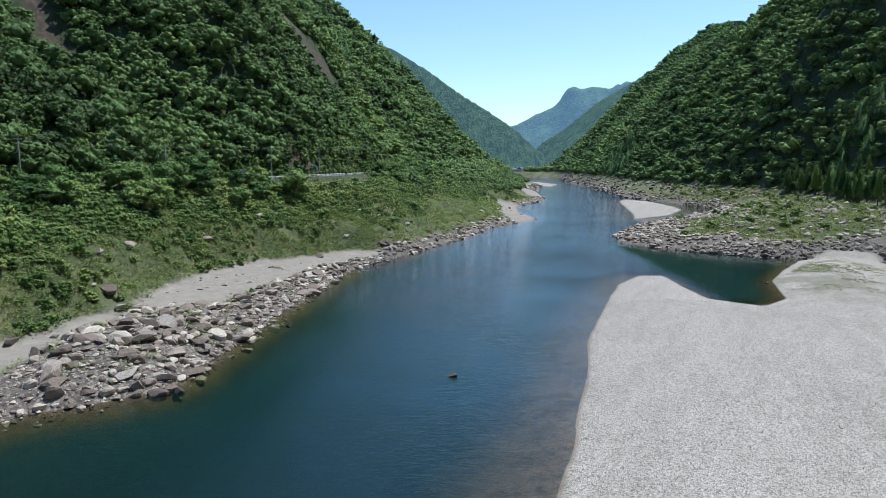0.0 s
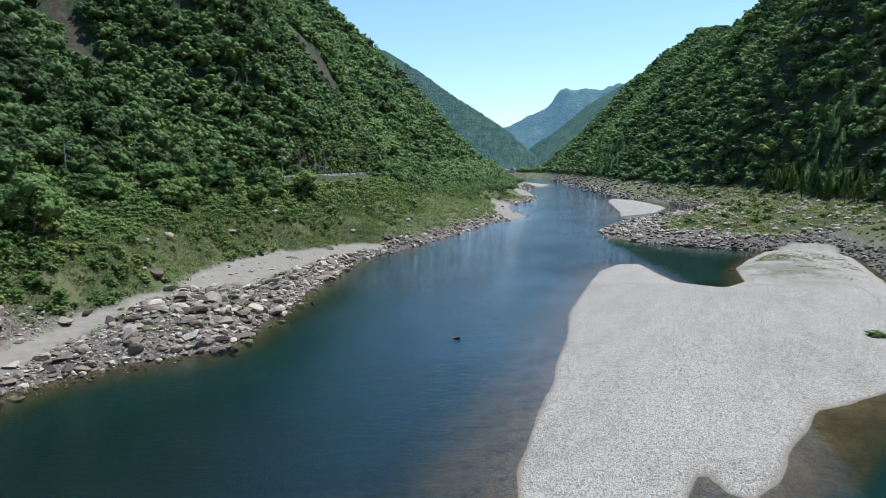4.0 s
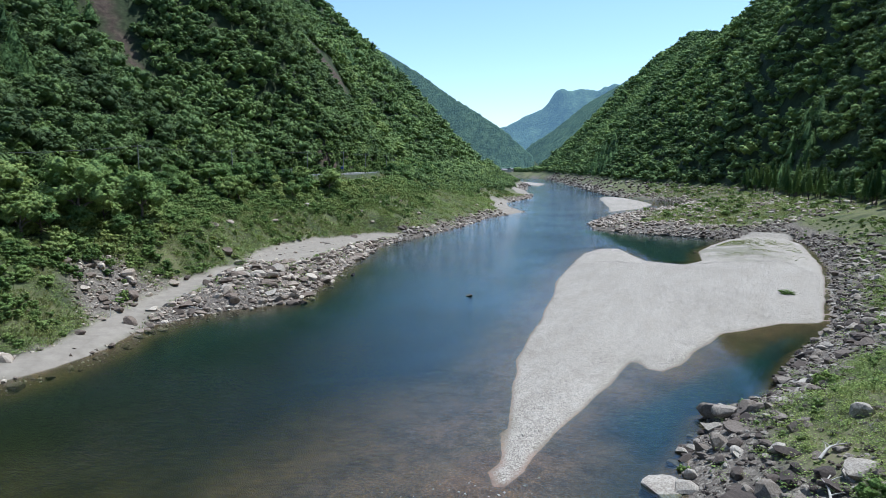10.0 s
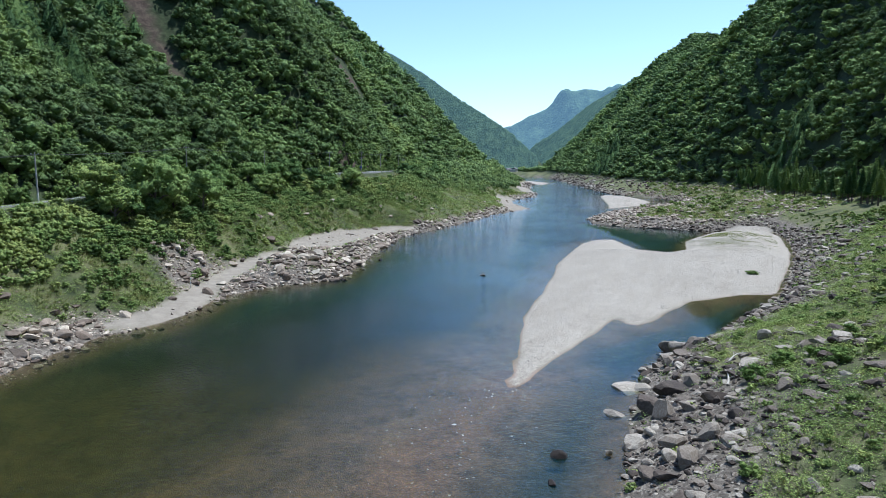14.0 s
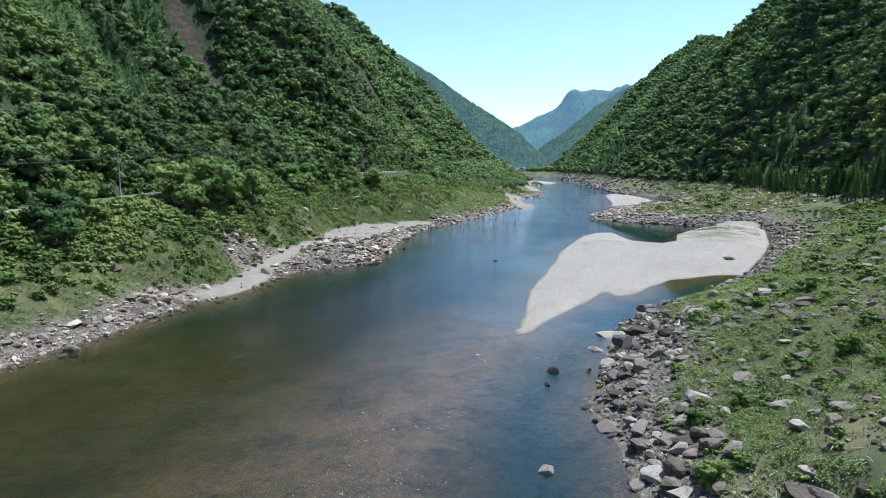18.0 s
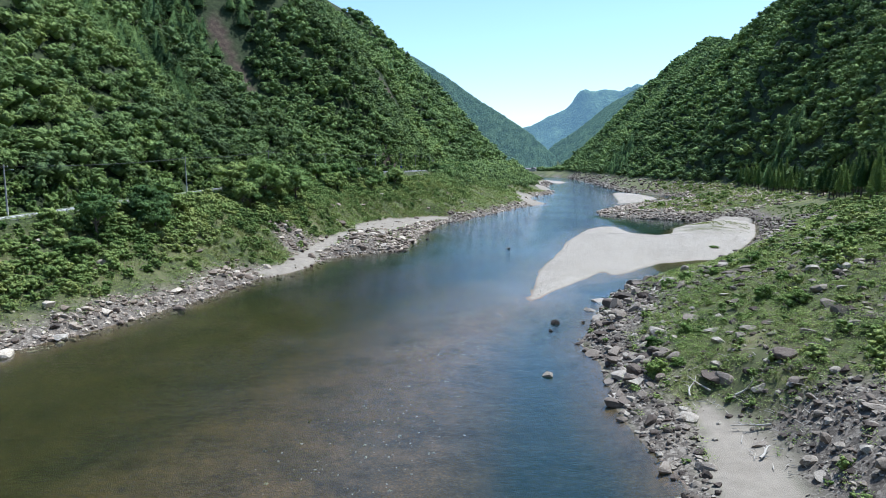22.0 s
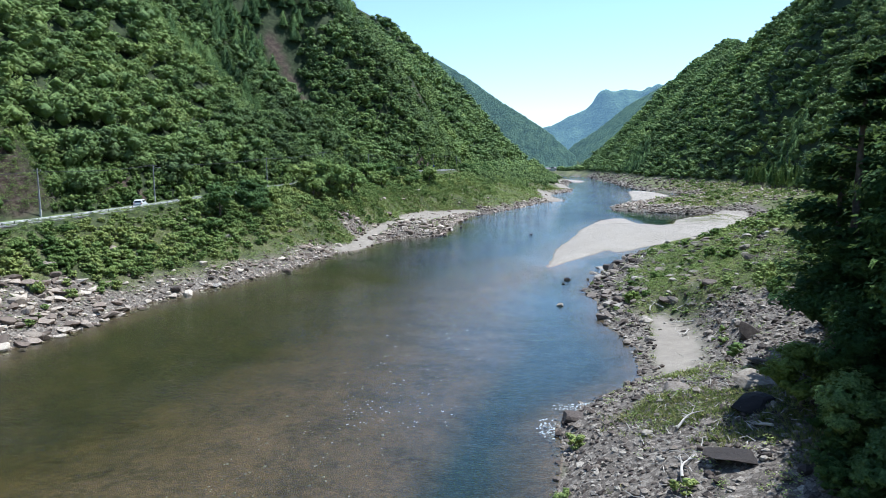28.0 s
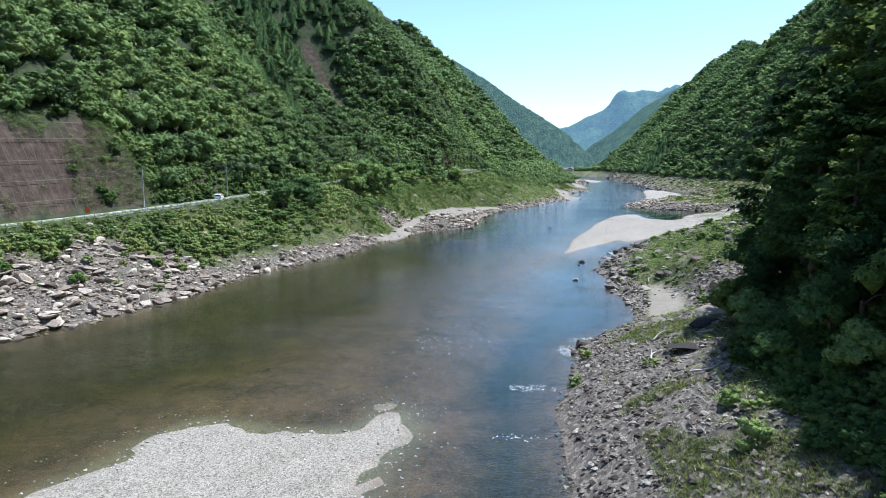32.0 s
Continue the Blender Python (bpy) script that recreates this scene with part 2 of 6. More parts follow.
    hillr = np.where(over > 0, side_r * (1 - open_end) + np.maximum(tent, 9) * open_end, side_r)
    hillr = np.where(over > 0, np.maximum(hillr, np.where(y > 1120, end_hill, -99)), hillr)
    zrt = np.where(over > 0, hillr, bankr)
    z = np.where(right > 0, np.maximum(zrt, 0.02), z)
    if detail:
        dry = smooth(0.1, 1.5, z)
        z = z + (fbm(x, y, 3.1, 51) - 0.5) * 0.5 * dry * smooth(6, 0, np.maximum(bar, np.maximum(flat, beach))) + (fbm(x, y, 5, 57) - 0.5) * 0.12
    road_cut = smooth(3.4, 2.6, db)
    z = z * (1 - road_cut) + (zr - 0.12) * road_cut
    return z


# ---- mesh helpers ----
def material(name, build):
    mat = bpy.data.materials.new(name)
    mat.use_nodes = True
    nodes, links = mat.node_tree.nodes, mat.node_tree.links
    build(nodes, links, nodes["Principled BSDF"], nodes["Material Output"])
    return mat


def array_mesh(name, verts, quads=None, tris=None, mat=None, tint=None, flat=True):
    """A mesh from number arrays; tint: one value a corner point."""
    quads = np.zeros((0, 4), np.int32) if quads is None else np.asarray(quads, np.int32)
    tris = np.zeros((0, 3), np.int32) if tris is None else np.asarray(tris, np.int32)
    me = bpy.data.meshes.new(name)
    me.vertices.add(len(verts))
    me.vertices.foreach_set("co", np.asarray(verts, np.float32).ravel())
    me.loops.add(quads.size + tris.size)
    me.loops.foreach_set("vertex_index", np.concatenate([quads.ravel(), tris.ravel()]).astype(np.int32))
    me.polygons.add(len(quads) + len(tris))
    start = np.concatenate([np.arange(len(quads)) * 4, quads.size + np.arange(len(tris)) * 3])
    me.polygons.foreach_set("loop_start", start.astype(np.int32))
    me.polygons.foreach_set("use_smooth", np.full(len(start), not flat))
    if tint is not None:
        a = me.attributes.new("tint", "FLOAT", "POINT")
        a.data.foreach_set("value", np.asarray(tint, np.float32))
    if mat:
        me.materials.append(mat)
    me.update(calc_edges=True)
    return me


def ramp(nodes, stops, mode="LINEAR"):
    r = nodes.new("ShaderNodeValToRGB")
    r.color_ramp.interpolation = mode
    while len(r.color_ramp.elements) < len(stops):
        r.color_ramp.elements.new(0.5)
    for e, (p, c) in zip(r.color_ramp.elements, stops):
        e.position, e.color = p, (*c, 1)
    return r


def noise_node(nodes, links, scale, detail=4, rough=0.6, coords=None):
    n = nodes.new("ShaderNodeTexNoise")
    n.inputs["Scale"].default_value, n.inputs["Detail"].default_value, n.inputs["Roughness"].default_value = scale, detail, rough
    if coords is None:
        coords = nodes.new("ShaderNodeNewGeometry").outputs["Position"]
    links.new(coords, n.inputs["Vector"])
    return n


def mixed(nodes, links, fac, a, b, blend="MIX"):
    """Colour mix of sockets, colours or numbers."""
    m = nodes.new("ShaderNodeMix")
    m.data_type, m.blend_type = "RGBA", blend
    for socket, value in ((m.inputs[0], fac), (m.inputs[6], a), (m.inputs[7], b)):
        if isinstance(value, (int, float)):
            socket.default_value = value
        elif isinstance(value, tuple):
            socket.default_value = (*value, 1)
        else:
            links.new(value, socket)
    return m.outputs[2]


def maths(nodes, links, op, a, b=0.0):
    m = nodes.new("ShaderNodeMath")
    m.operation = op
    for socket, value in ((m.inputs[0], a), (m.inputs[1], b)):
        if isinstance(value, (int, float)):
            socket.default_value = value
        else:
            links.new(value, socket)
    return m.outputs[0]


def bump(nodes, links, bsdf, height_socket, strength, distance):
    b = nodes.new("ShaderNodeBump")
    b.inputs["Strength"].default_value, b.inputs["Distance"].default_value = strength, distance
    links.new(height_socket, b.inputs["Height"])
    links.new(b.outputs[0], bsdf.inputs["Normal"])
    return b


# ---- materials ----
def build_ground(nodes, links, bsdf, out):
    pos = nodes.new("ShaderNodeNewGeometry").outputs["Position"]

    def mask(name):
        a = nodes.new("ShaderNodeAttribute")
        a.attribute_name = name
        return a.outputs["Fac"]

    big, mid, fine = (noise_node(nodes, links, s, 5, 0.65, pos).outputs["Fac"] for s in (0.06, 0.6, 5.0))
    vor = nodes.new("ShaderNodeTexVoronoi")
    vor.inputs["Scale"].default_value = 2.6
    vor2 = nodes.new("ShaderNodeTexVoronoi")
    vor2.inputs["Scale"].default_value = 10.5
    links.new(pos, vor.inputs["Vector"])
    links.new(pos, vor2.inputs["Vector"])
    soil = ramp(nodes, [(0.3, (0.022, 0.028, 0.012)), (0.5, (0.035, 0.05, 0.02)), (0.7, (0.065, 0.075, 0.032))])
    links.new(mid, soil.inputs[0])
    grass = ramp(nodes, [(0.3, (0.045, 0.038, 0.024)), (0.42, (0.08, 0.07, 0.04)), (0.5, (0.14, 0.155, 0.058)), (0.57, (0.14, 0.12, 0.07)), (0.75, (0.21, 0.175, 0.125))])
    links.new(mixed(nodes, links, 0.55, mixed(nodes, links, 0.5, big, mid), fine), grass.inputs[0])
    gravel = ramp(nodes, [(0.15, (0.42, 0.39, 0.345)), (0.45, (0.31, 0.28, 0.242)), (0.62, (0.245, 0.22, 0.19)), (0.85, (0.12, 0.107, 0.093))])
    links.new(vor2.outputs["Color"], gravel.inputs[0])
    tone = ramp(nodes, [(0.3, (0.84, 0.82, 0.78)), (0.5, (1.04, 1.02, 0.98)), (0.7, (1.1, 1.09, 1.06))])
    links.new(mixed(nodes, links, 0.4, big, mid), tone.inputs[0])
    gravel_c = mixed(nodes, links, 1.0, gravel.outputs[0], tone.outputs[0], "MULTIPLY")
    run = nodes.new("ShaderNodeMapping")
    run.vector_type = "TEXTURE"
    run.inputs["Rotation"].default_value = (0, 0, radians(64))
    run.inputs["Scale"].default_value = (14.0, 2.4, 2.4)
    links.new(pos, run.inputs["Vector"])
    streak = ramp(nodes, [(0.36, (0.8, 0.78, 0.75)), (0.5, (1.0, 1.0, 1.0)), (0.66, (1.1, 1.1, 1.1))])
    links.new(noise_node(nodes, links, 1.0, 4, 0.6, run.outputs[0]).outputs["Fac"], streak.inputs[0])
    gravel_c = mixed(nodes, links, 0.35, gravel_c, streak.outputs[0], "MULTIPLY")
    sand = ramp(nodes, [(0.3, (0.2, 0.172, 0.138)), (0.7, (0.272, 0.24, 0.194))])
    links.new(mid, sand.inputs[0])
    cell = nodes.new("ShaderNodeTexVoronoi")
    cell.feature = "DISTANCE_TO_EDGE"
    cell.inputs["Scale"].default_value = 3.4
    warp = nodes.new("ShaderNodeVectorMath")
    warp.operation = "ADD"
    links.new(pos, warp.inputs[0])
    links.new(mixed(nodes, links, 0.75, (0, 0, 0), noise_node(nodes, links, 1.6, 3, 0.6, pos).outputs["Color"]), warp.inputs[1])
    links.new(warp.outputs[0], cell.inputs["Vector"])
    vor3 = nodes.new("ShaderNodeTexVoronoi")
    vor3.inputs["Scale"].default_value = 3.4
    links.new(warp.outputs[0], vor3.inputs["Vector"])
    joint = ramp(nodes, [(0.0, (0.55, 0.53, 0.52)), (0.14, (1.0, 1.0, 1.0))])
    links.new(cell.outputs["Distance"], joint.inputs[0])
    rock = ramp(nodes, [(0.2, (0.058, 0.049, 0.04)), (0.5, (0.143, 0.122, 0.1)), (0.8, (0.29, 0.258, 0.212))])
    links.new(mixed(nodes, links, 0.4, vor3.outputs["Color"], mid), rock.inputs[0])
    rock_c = mixed(nodes, links, 1.0, rock.outputs[0], joint.outputs[0], "MULTIPLY")
    col = mixed(nodes, links, mask("grass"), soil.outputs[0], grass.outputs[0])
    face = ramp(nodes, [(0.34, (0.03, 0.02, 0.015)), (0.5, (0.07, 0.05, 0.037)), (0.6, (0.12, 0.09, 0.066)), (0.75, (0.21, 0.165, 0.125))])
    links.new(mixed(nodes, links, 0.5, mid, fine), face.inputs[0])
    col = mixed(nodes, links, mask("bare"), col, face.outputs[0])
    col = mixed(nodes, links, mask("rock"), col, rock_c)
    col = mixed(nodes, links, mask("sand"), col, sand.outputs[0])
    col = mixed(nodes, links, mask("gravel"), col, gravel_c)
    col = mixed(nodes, links, mask("shoal"), col, gravel_c)
    # the bed: gravel in the shallows, silt and weed on the deep floor; the water's absorption is painted in, darker
    # with depth
    sep = nodes.new("ShaderNodeSeparateXYZ")
    links.new(pos, sep.inputs[0])
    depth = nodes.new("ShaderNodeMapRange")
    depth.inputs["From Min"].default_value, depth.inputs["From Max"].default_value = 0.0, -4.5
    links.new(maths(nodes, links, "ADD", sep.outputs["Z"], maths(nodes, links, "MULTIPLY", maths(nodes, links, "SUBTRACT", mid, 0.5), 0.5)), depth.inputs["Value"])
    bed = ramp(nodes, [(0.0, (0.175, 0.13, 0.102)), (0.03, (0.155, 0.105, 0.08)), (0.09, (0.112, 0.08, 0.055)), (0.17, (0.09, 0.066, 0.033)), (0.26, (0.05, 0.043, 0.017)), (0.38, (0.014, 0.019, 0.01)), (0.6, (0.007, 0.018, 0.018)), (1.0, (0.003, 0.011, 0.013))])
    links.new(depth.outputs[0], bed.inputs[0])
    speck = ramp(nodes, [(0.0, (0.6, 0.6, 0.6)), (0.6, (1.0, 1.0, 1.0)), (1.0, (1.9, 1.8, 1.6))])
    links.new(vor2.outputs["Color"], speck.inputs[0])
    bed_c = mixed(nodes, links, 1.0, mixed(nodes, links, mask("bare"), bed.outputs[0], (0.2, 0.118, 0.09)), speck.outputs[0], "MULTIPLY")
    patchy = ramp(nodes, [(0.36, (0.42, 0.46, 0.42)), (0.5, (1.0, 1.0, 1.0)), (0.64, (1.5, 1.42, 1.3))])
    links.new(mixed(nodes, links, 0.45, noise_node(nodes, links, 0.22, 4, 0.6, pos).outputs["Fac"], noise_node(nodes, links, 1.1, 4, 0.65, pos).outputs["Fac"]), patchy.inputs[0])
    bed_c = mixed(nodes, links, 0.8, bed_c, patchy.outputs[0], "MULTIPLY")
    bed_c = mixed(nodes, links, mask("shoal"), bed_c, gravel_c)
    wet = nodes.new("ShaderNodeMapRange")
    wet.inputs["From Min"].default_value, wet.inputs["From Max"].default_value = 0.06, -0.02
    links.new(sep.outputs["Z"], wet.inputs["Value"])
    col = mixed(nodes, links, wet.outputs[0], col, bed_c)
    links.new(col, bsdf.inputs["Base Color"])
    bsdf.inputs["Roughness"].default_value = 0.95
    bsdf.inputs["Specular IOR Level"].default_value = 0.2
    h = maths(nodes, links, "ADD", maths(nodes, links, "MULTIPLY", vor2.outputs["Distance"], 0.6), maths(nodes, links, "MULTIPLY", fine, 0.5))
    bump(nodes, links, bsdf, h, 0.6, 0.12)


def build_water(nodes, links, bsdf, out):
    nodes.remove(bsdf)
    pos = nodes.new("ShaderNodeNewGeometry").outputs["Position"]
    stretch = nodes.new("ShaderNodeMapping")
    stretch.inputs["Rotation"].default_value = (0, 0, radians(-18))
    stretch.inputs["Scale"].default_value = (1.0, 1.6, 1.0)
    links.new(pos, stretch.inputs["Vector"])
    a = noise_node(nodes, links, 0.9, 3, 0.55, stretch.outputs[0]).outputs["Fac"]
    b = noise_node(nodes, links, 0.14, 2, 0.5, stretch.outputs[0]).outputs["Fac"]
    patch = noise_node(nodes, links, 0.035, 3, 0.6, pos).outputs["Fac"]
    amount = nodes.new("ShaderNodeMapRange")
    amount.inputs["From Min"].default_value, amount.inputs["From Max"].default_value = 0.35, 0.7
    amount.inputs["To Min"].default_value, amount.inputs["To Max"].default_value = 0.35, 1.0
    links.new(patch, amount.inputs["Value"])
    c = noise_node(nodes, links, 3.2, 2, 0.5, stretch.outputs[0]).outputs["Fac"]
    a = maths(nodes, links, "ADD", a, maths(nodes, links, "ADD", maths(nodes, links, "MULTIPLY", c, 0.6), maths(nodes, links, "MULTIPLY", noise_node(nodes, links, 8.0, 2, 0.5, stretch.outputs[0]).outputs["Fac"], 0.22)))
    h = maths(nodes, links, "ADD", maths(nodes, links, "MULTIPLY", a, amount.outputs[0]), maths(nodes, links, "MULTIPLY", b, 0.5))
    stir = nodes.new("ShaderNodeAttribute")
    stir.attribute_name = "ripple"
    h = maths(nodes, links, "MULTIPLY", maths(nodes, links, "SUBTRACT", h, 0.86), stir.outputs["Fac"])
    bp = nodes.new("ShaderNodeBump")
    bp.inputs["Strength"].default_value, bp.inputs["Distance"].default_value = 0.9, 0.1
    links.new(h, bp.inputs["Height"])
    gloss = nodes.new("ShaderNodeBsdfGlossy")
    gloss.inputs["Roughness"].default_value = 0.04
    gloss.inputs["Color"].default_value = (0.95, 0.97, 1.0, 1)
    links.new(bp.outputs[0], gloss.inputs["Normal"])
    clear = nodes.new("ShaderNodeBsdfTransparent")
    clear.inputs["Color"].default_value = (0.66, 0.69, 0.57, 1)
    fres = nodes.new("ShaderNodeFresnel")
    fres.inputs["IOR"].default_value = 1.32
    links.new(bp.outputs[0], fres.inputs["Normal"])
    mix = nodes.new("ShaderNodeMixShader")
    links.new(fres.outputs[0], mix.inputs[0])
    body = nodes.new("ShaderNodeBsdfDiffuse")
    body.inputs["Color"].default_value = (0.007, 0.035, 0.037, 1)
    murk = nodes.new("ShaderNodeMixShader")
    deepness = nodes.new("ShaderNodeAttribute")
    deepness.attribute_name = "murk"
    links.new(deepness.outputs["Fac"], murk.inputs[0])
    links.new(clear.outputs[0], murk.inputs[1])
    links.new(body.outputs[0], murk.inputs[2])
    links.new(murk.outputs[0], mix.inputs[1])
    links.new(gloss.outputs[0], mix.inputs[2])
    links.new(mix.outputs[0], out.inputs["Surface"])


def foliage(name, dark, mid, light, single=False):
    def build(nodes, links, bsdf, out):
        if single:
            tint = nodes.new("ShaderNodeObjectInfo").outputs["Random"]
        else:
            at = nodes.new("ShaderNodeAttribute")
            at.attribute_name = "tint"
            tint = at.outputs["Fac"]
        isle = nodes.new("ShaderNodeNewGeometry").outputs["Random Per Island"]
        v = maths(nodes, links, "ADD", maths(nodes, links, "MULTIPLY", tint, 0.8), maths(nodes, links, "MULTIPLY", isle, 0.2))
        r = ramp(nodes, [(0.1, dark), (0.45, mid), (0.75, light), (0.95, (light[0] * 1.18, light[1] * 1.06, light[2]))])
        links.new(v, r.inputs[0])
        bsdf.inputs["Roughness"].default_value = 0.7
        bsdf.inputs["Specular IOR Level"].default_value = 0.06
        coarse = noise_node(nodes, links, 1.3, 4, 0.75).outputs["Fac"]
        leafy = bump(nodes, links, bsdf, coarse, 1.0, 0.9)
        mottle = ramp(nodes, [(0.32, (0.5, 0.53, 0.55)), (0.5, (1.0, 1.0, 1.0)), (0.68, (1.5, 1.42, 1.25))])
        links.new(noise_node(nodes, links, 3.6, 4, 0.8).outputs["Fac"], mottle.inputs[0])
        leaf = mixed(nodes, links, 1.0, r.outputs[0], mottle.outputs[0], "MULTIPLY")
        links.new(leaf, bsdf.inputs["Base Color"])
        tr = nodes.new("ShaderNodeBsdfTranslucent")
        links.new(leafy.outputs[0], tr.inputs["Normal"])
        links.new(mixed(nodes, links, 0.5, leaf, (0.14, 0.18, 0.045)), tr.inputs["Color"])
        mix = nodes.new("ShaderNodeMixShader")
        mix.inputs[0].default_value = 0.4
        links.new(bsdf.outputs[0], mix.inputs[1])
        links.new(tr.outputs[0], mix.inputs[2])
        links.new(mix.outputs[0], out.inputs["Surface"])
    return material(name, build)


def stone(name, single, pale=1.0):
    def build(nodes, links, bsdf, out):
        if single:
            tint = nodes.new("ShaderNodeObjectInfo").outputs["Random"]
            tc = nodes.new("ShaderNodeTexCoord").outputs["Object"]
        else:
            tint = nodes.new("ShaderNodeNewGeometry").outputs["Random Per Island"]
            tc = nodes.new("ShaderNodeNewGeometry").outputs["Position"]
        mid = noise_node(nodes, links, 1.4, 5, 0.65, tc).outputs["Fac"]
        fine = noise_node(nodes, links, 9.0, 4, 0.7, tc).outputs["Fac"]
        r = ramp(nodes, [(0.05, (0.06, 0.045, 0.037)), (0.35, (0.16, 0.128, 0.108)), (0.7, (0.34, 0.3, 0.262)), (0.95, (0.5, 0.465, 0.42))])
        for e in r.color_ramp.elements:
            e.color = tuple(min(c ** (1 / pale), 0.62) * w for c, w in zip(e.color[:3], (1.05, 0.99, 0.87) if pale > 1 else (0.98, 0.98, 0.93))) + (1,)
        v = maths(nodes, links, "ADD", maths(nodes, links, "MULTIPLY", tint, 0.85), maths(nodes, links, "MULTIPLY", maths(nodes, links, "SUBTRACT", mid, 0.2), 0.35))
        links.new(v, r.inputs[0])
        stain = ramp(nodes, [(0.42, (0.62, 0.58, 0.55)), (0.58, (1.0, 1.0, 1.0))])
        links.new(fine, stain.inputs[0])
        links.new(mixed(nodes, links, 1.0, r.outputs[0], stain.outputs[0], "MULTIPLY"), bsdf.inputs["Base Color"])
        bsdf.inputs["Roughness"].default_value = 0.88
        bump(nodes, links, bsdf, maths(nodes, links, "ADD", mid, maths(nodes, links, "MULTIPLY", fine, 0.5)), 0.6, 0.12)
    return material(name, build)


GROUND = material("ground", build_ground)
WATER = material("river_water", build_water)
BROAD = foliage("broadleaf_woods", (0.125, 0.185, 0.085), (0.235, 0.345, 0.135), (0.325, 0.445, 0.16))
CEDAR = foliage("cedar_woods", (0.06, 0.115, 0.05), (0.115, 0.2, 0.075), (0.18, 0.275, 0.095))
SHRUB = foliage("shrub_leaves", (0.11, 0.185, 0.06), (0.235, 0.34, 0.105), (0.345, 0.44, 0.15))
BROAD_ONE = foliage("broadleaf_crown", (0.1, 0.18, 0.07), (0.21, 0.335, 0.115), (0.32, 0.44, 0.15), True)
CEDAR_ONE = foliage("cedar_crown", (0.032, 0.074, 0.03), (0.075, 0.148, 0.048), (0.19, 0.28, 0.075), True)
SHRUB_ONE = foliage("shrub_crown", (0.08, 0.15, 0.045), (0.175, 0.28, 0.08), (0.28, 0.38, 0.11), True)
GRASS = foliage("grass_blades", (0.08, 0.125, 0.035), (0.18, 0.23, 0.065), (0.33, 0.33, 0.14))
def build_pebble(nodes, links, bsdf, out):
    r = ramp(nodes, [(0.0, (0.24, 0.218, 0.188)), (0.3, (0.345, 0.316, 0.275)), (1.0, (0.47, 0.44, 0.39))])
    links.new(nodes.new("ShaderNodeNewGeometry").outputs["Random Per Island"], r.inputs[0])
    links.new(r.outputs[0], bsdf.inputs["Base Color"])
    bsdf.inputs["Roughness"].default_value = 0.85


PEBBLE = material("pale_pebble", build_pebble)
STONE = stone("bank_stone", False, 0.76)
STONE_ONE = stone("boulder_stone", True, 0.84)
WET_STONE = stone("wet_stone", True, 0.55)
# left bank stone: paler by nature, and lifted further for the sun it faces
SUN_PALED_STONE = stone("sun_paled_bank_stone", False, 1.12)
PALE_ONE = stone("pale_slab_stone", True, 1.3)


def build_bark(nodes, links, bsdf, out):
    tc = nodes.new("ShaderNodeTexCoord").outputs["Object"]
    n = noise_node(nodes, links, 3.0, 5, 0.7, tc).outputs["Fac"]
    r = ramp(nodes, [(0.3, (0.06, 0.045, 0.035)), (0.7, (0.2, 0.165, 0.13))])
    links.new(n, r.inputs[0])
    links.new(r.outputs[0], bsdf.inputs["Base Color"])
    bsdf.inputs["Roughness"].default_value = 0.95
    bump(nodes, links, bsdf, n, 0.7, 0.05)


BARK = material("bark", build_bark)


# ---- ground and water ----
def axis(*stretches):
    """Grid lines: stretches of (from, to, step)."""
    return np.unique(np.round(np.concatenate([np.arange(a, b + 0.001, s) for a, b, s in stretches]), 3))


gx = axis((-1500, -400, 60), (-400, -130, 10), (-130, -92, 2.5), (-92, 112, 1.35), (112, 130, 2.5), (130, 400, 10), (400, 2000, 60))
gy = axis((-420, -190, 15), (-190, -135, 4), (-135, 165, 1.35), (165, 330, 2.6), (330, 800, 8), (800, 1800, 20), (1800, 4500, 90))
GX, GY = np.meshgrid(gx, gy)
gxf, gyf = GX.ravel(), GY.ravel()
GZ = height(gxf, gyf)
nx, ny = len(gx), len(gy)
ii = (np.arange(ny - 1)[:, None] * nx + np.arange(nx - 1)[None, :]).ravel()
ground_mesh = array_mesh("ground", np.stack([gxf, gyf, GZ], 1), np.stack([ii, ii + 1, ii + nx + 1, ii + nx], 1), mat=GROUND, flat=False)
ground = tagged(new("ground", ground_mesh), "river valley ground of stony banks, gravel and wooded slopes", "ground", kind="structure")


SLIPS = [(-97, 167, -116, 180, 4.5), (-54, 311, -67, 273, 8.5), (-83, 480, -92, 486, 5.0)]     # bare slips: foot, head, half width


def bare(x, y):
    """Bare rock: the cut face above the road, and slips on the hillside."""
    db, sb, _ = along(x, y, ROAD)
    out = db * sb
    n = fbm(x, y, 7, 63)
    m = smooth(4.8, 5.6, out) * smooth(17, 13, out + 6 * (n - 0.5)) * (smooth(-110, -98, y) * smooth(-18, -26, y) + smooth(-13, -9, y) * smooth(4, 1, y) * smooth(13, 10, out) * (n > 0.35) + smooth(195, 205, y) * smooth(330, 300, y) * smooth(0.56, 0.66, n) * smooth(12, 9, out))
    for x0, y0, x1, y1, w in SLIPS:
        d, _, v = along(x, y, [(x0, y0, 0.45), (x1, y1, 1.0)])
        m = np.maximum(m, smooth(1.0, 0.6, (d + 2.5 * (n - 0.5)) / (w * v)))
    return m


def in_slip(x, y):
    """Within a tree's reach of a bare slip."""
    near = np.zeros(x.shape, bool)
    for x0, y0, x1, y1, w in SLIPS:
        near |= along(x, y, [(x0, y0), (x1, y1)])[0] < 0.8 * w + 2.6
    return near


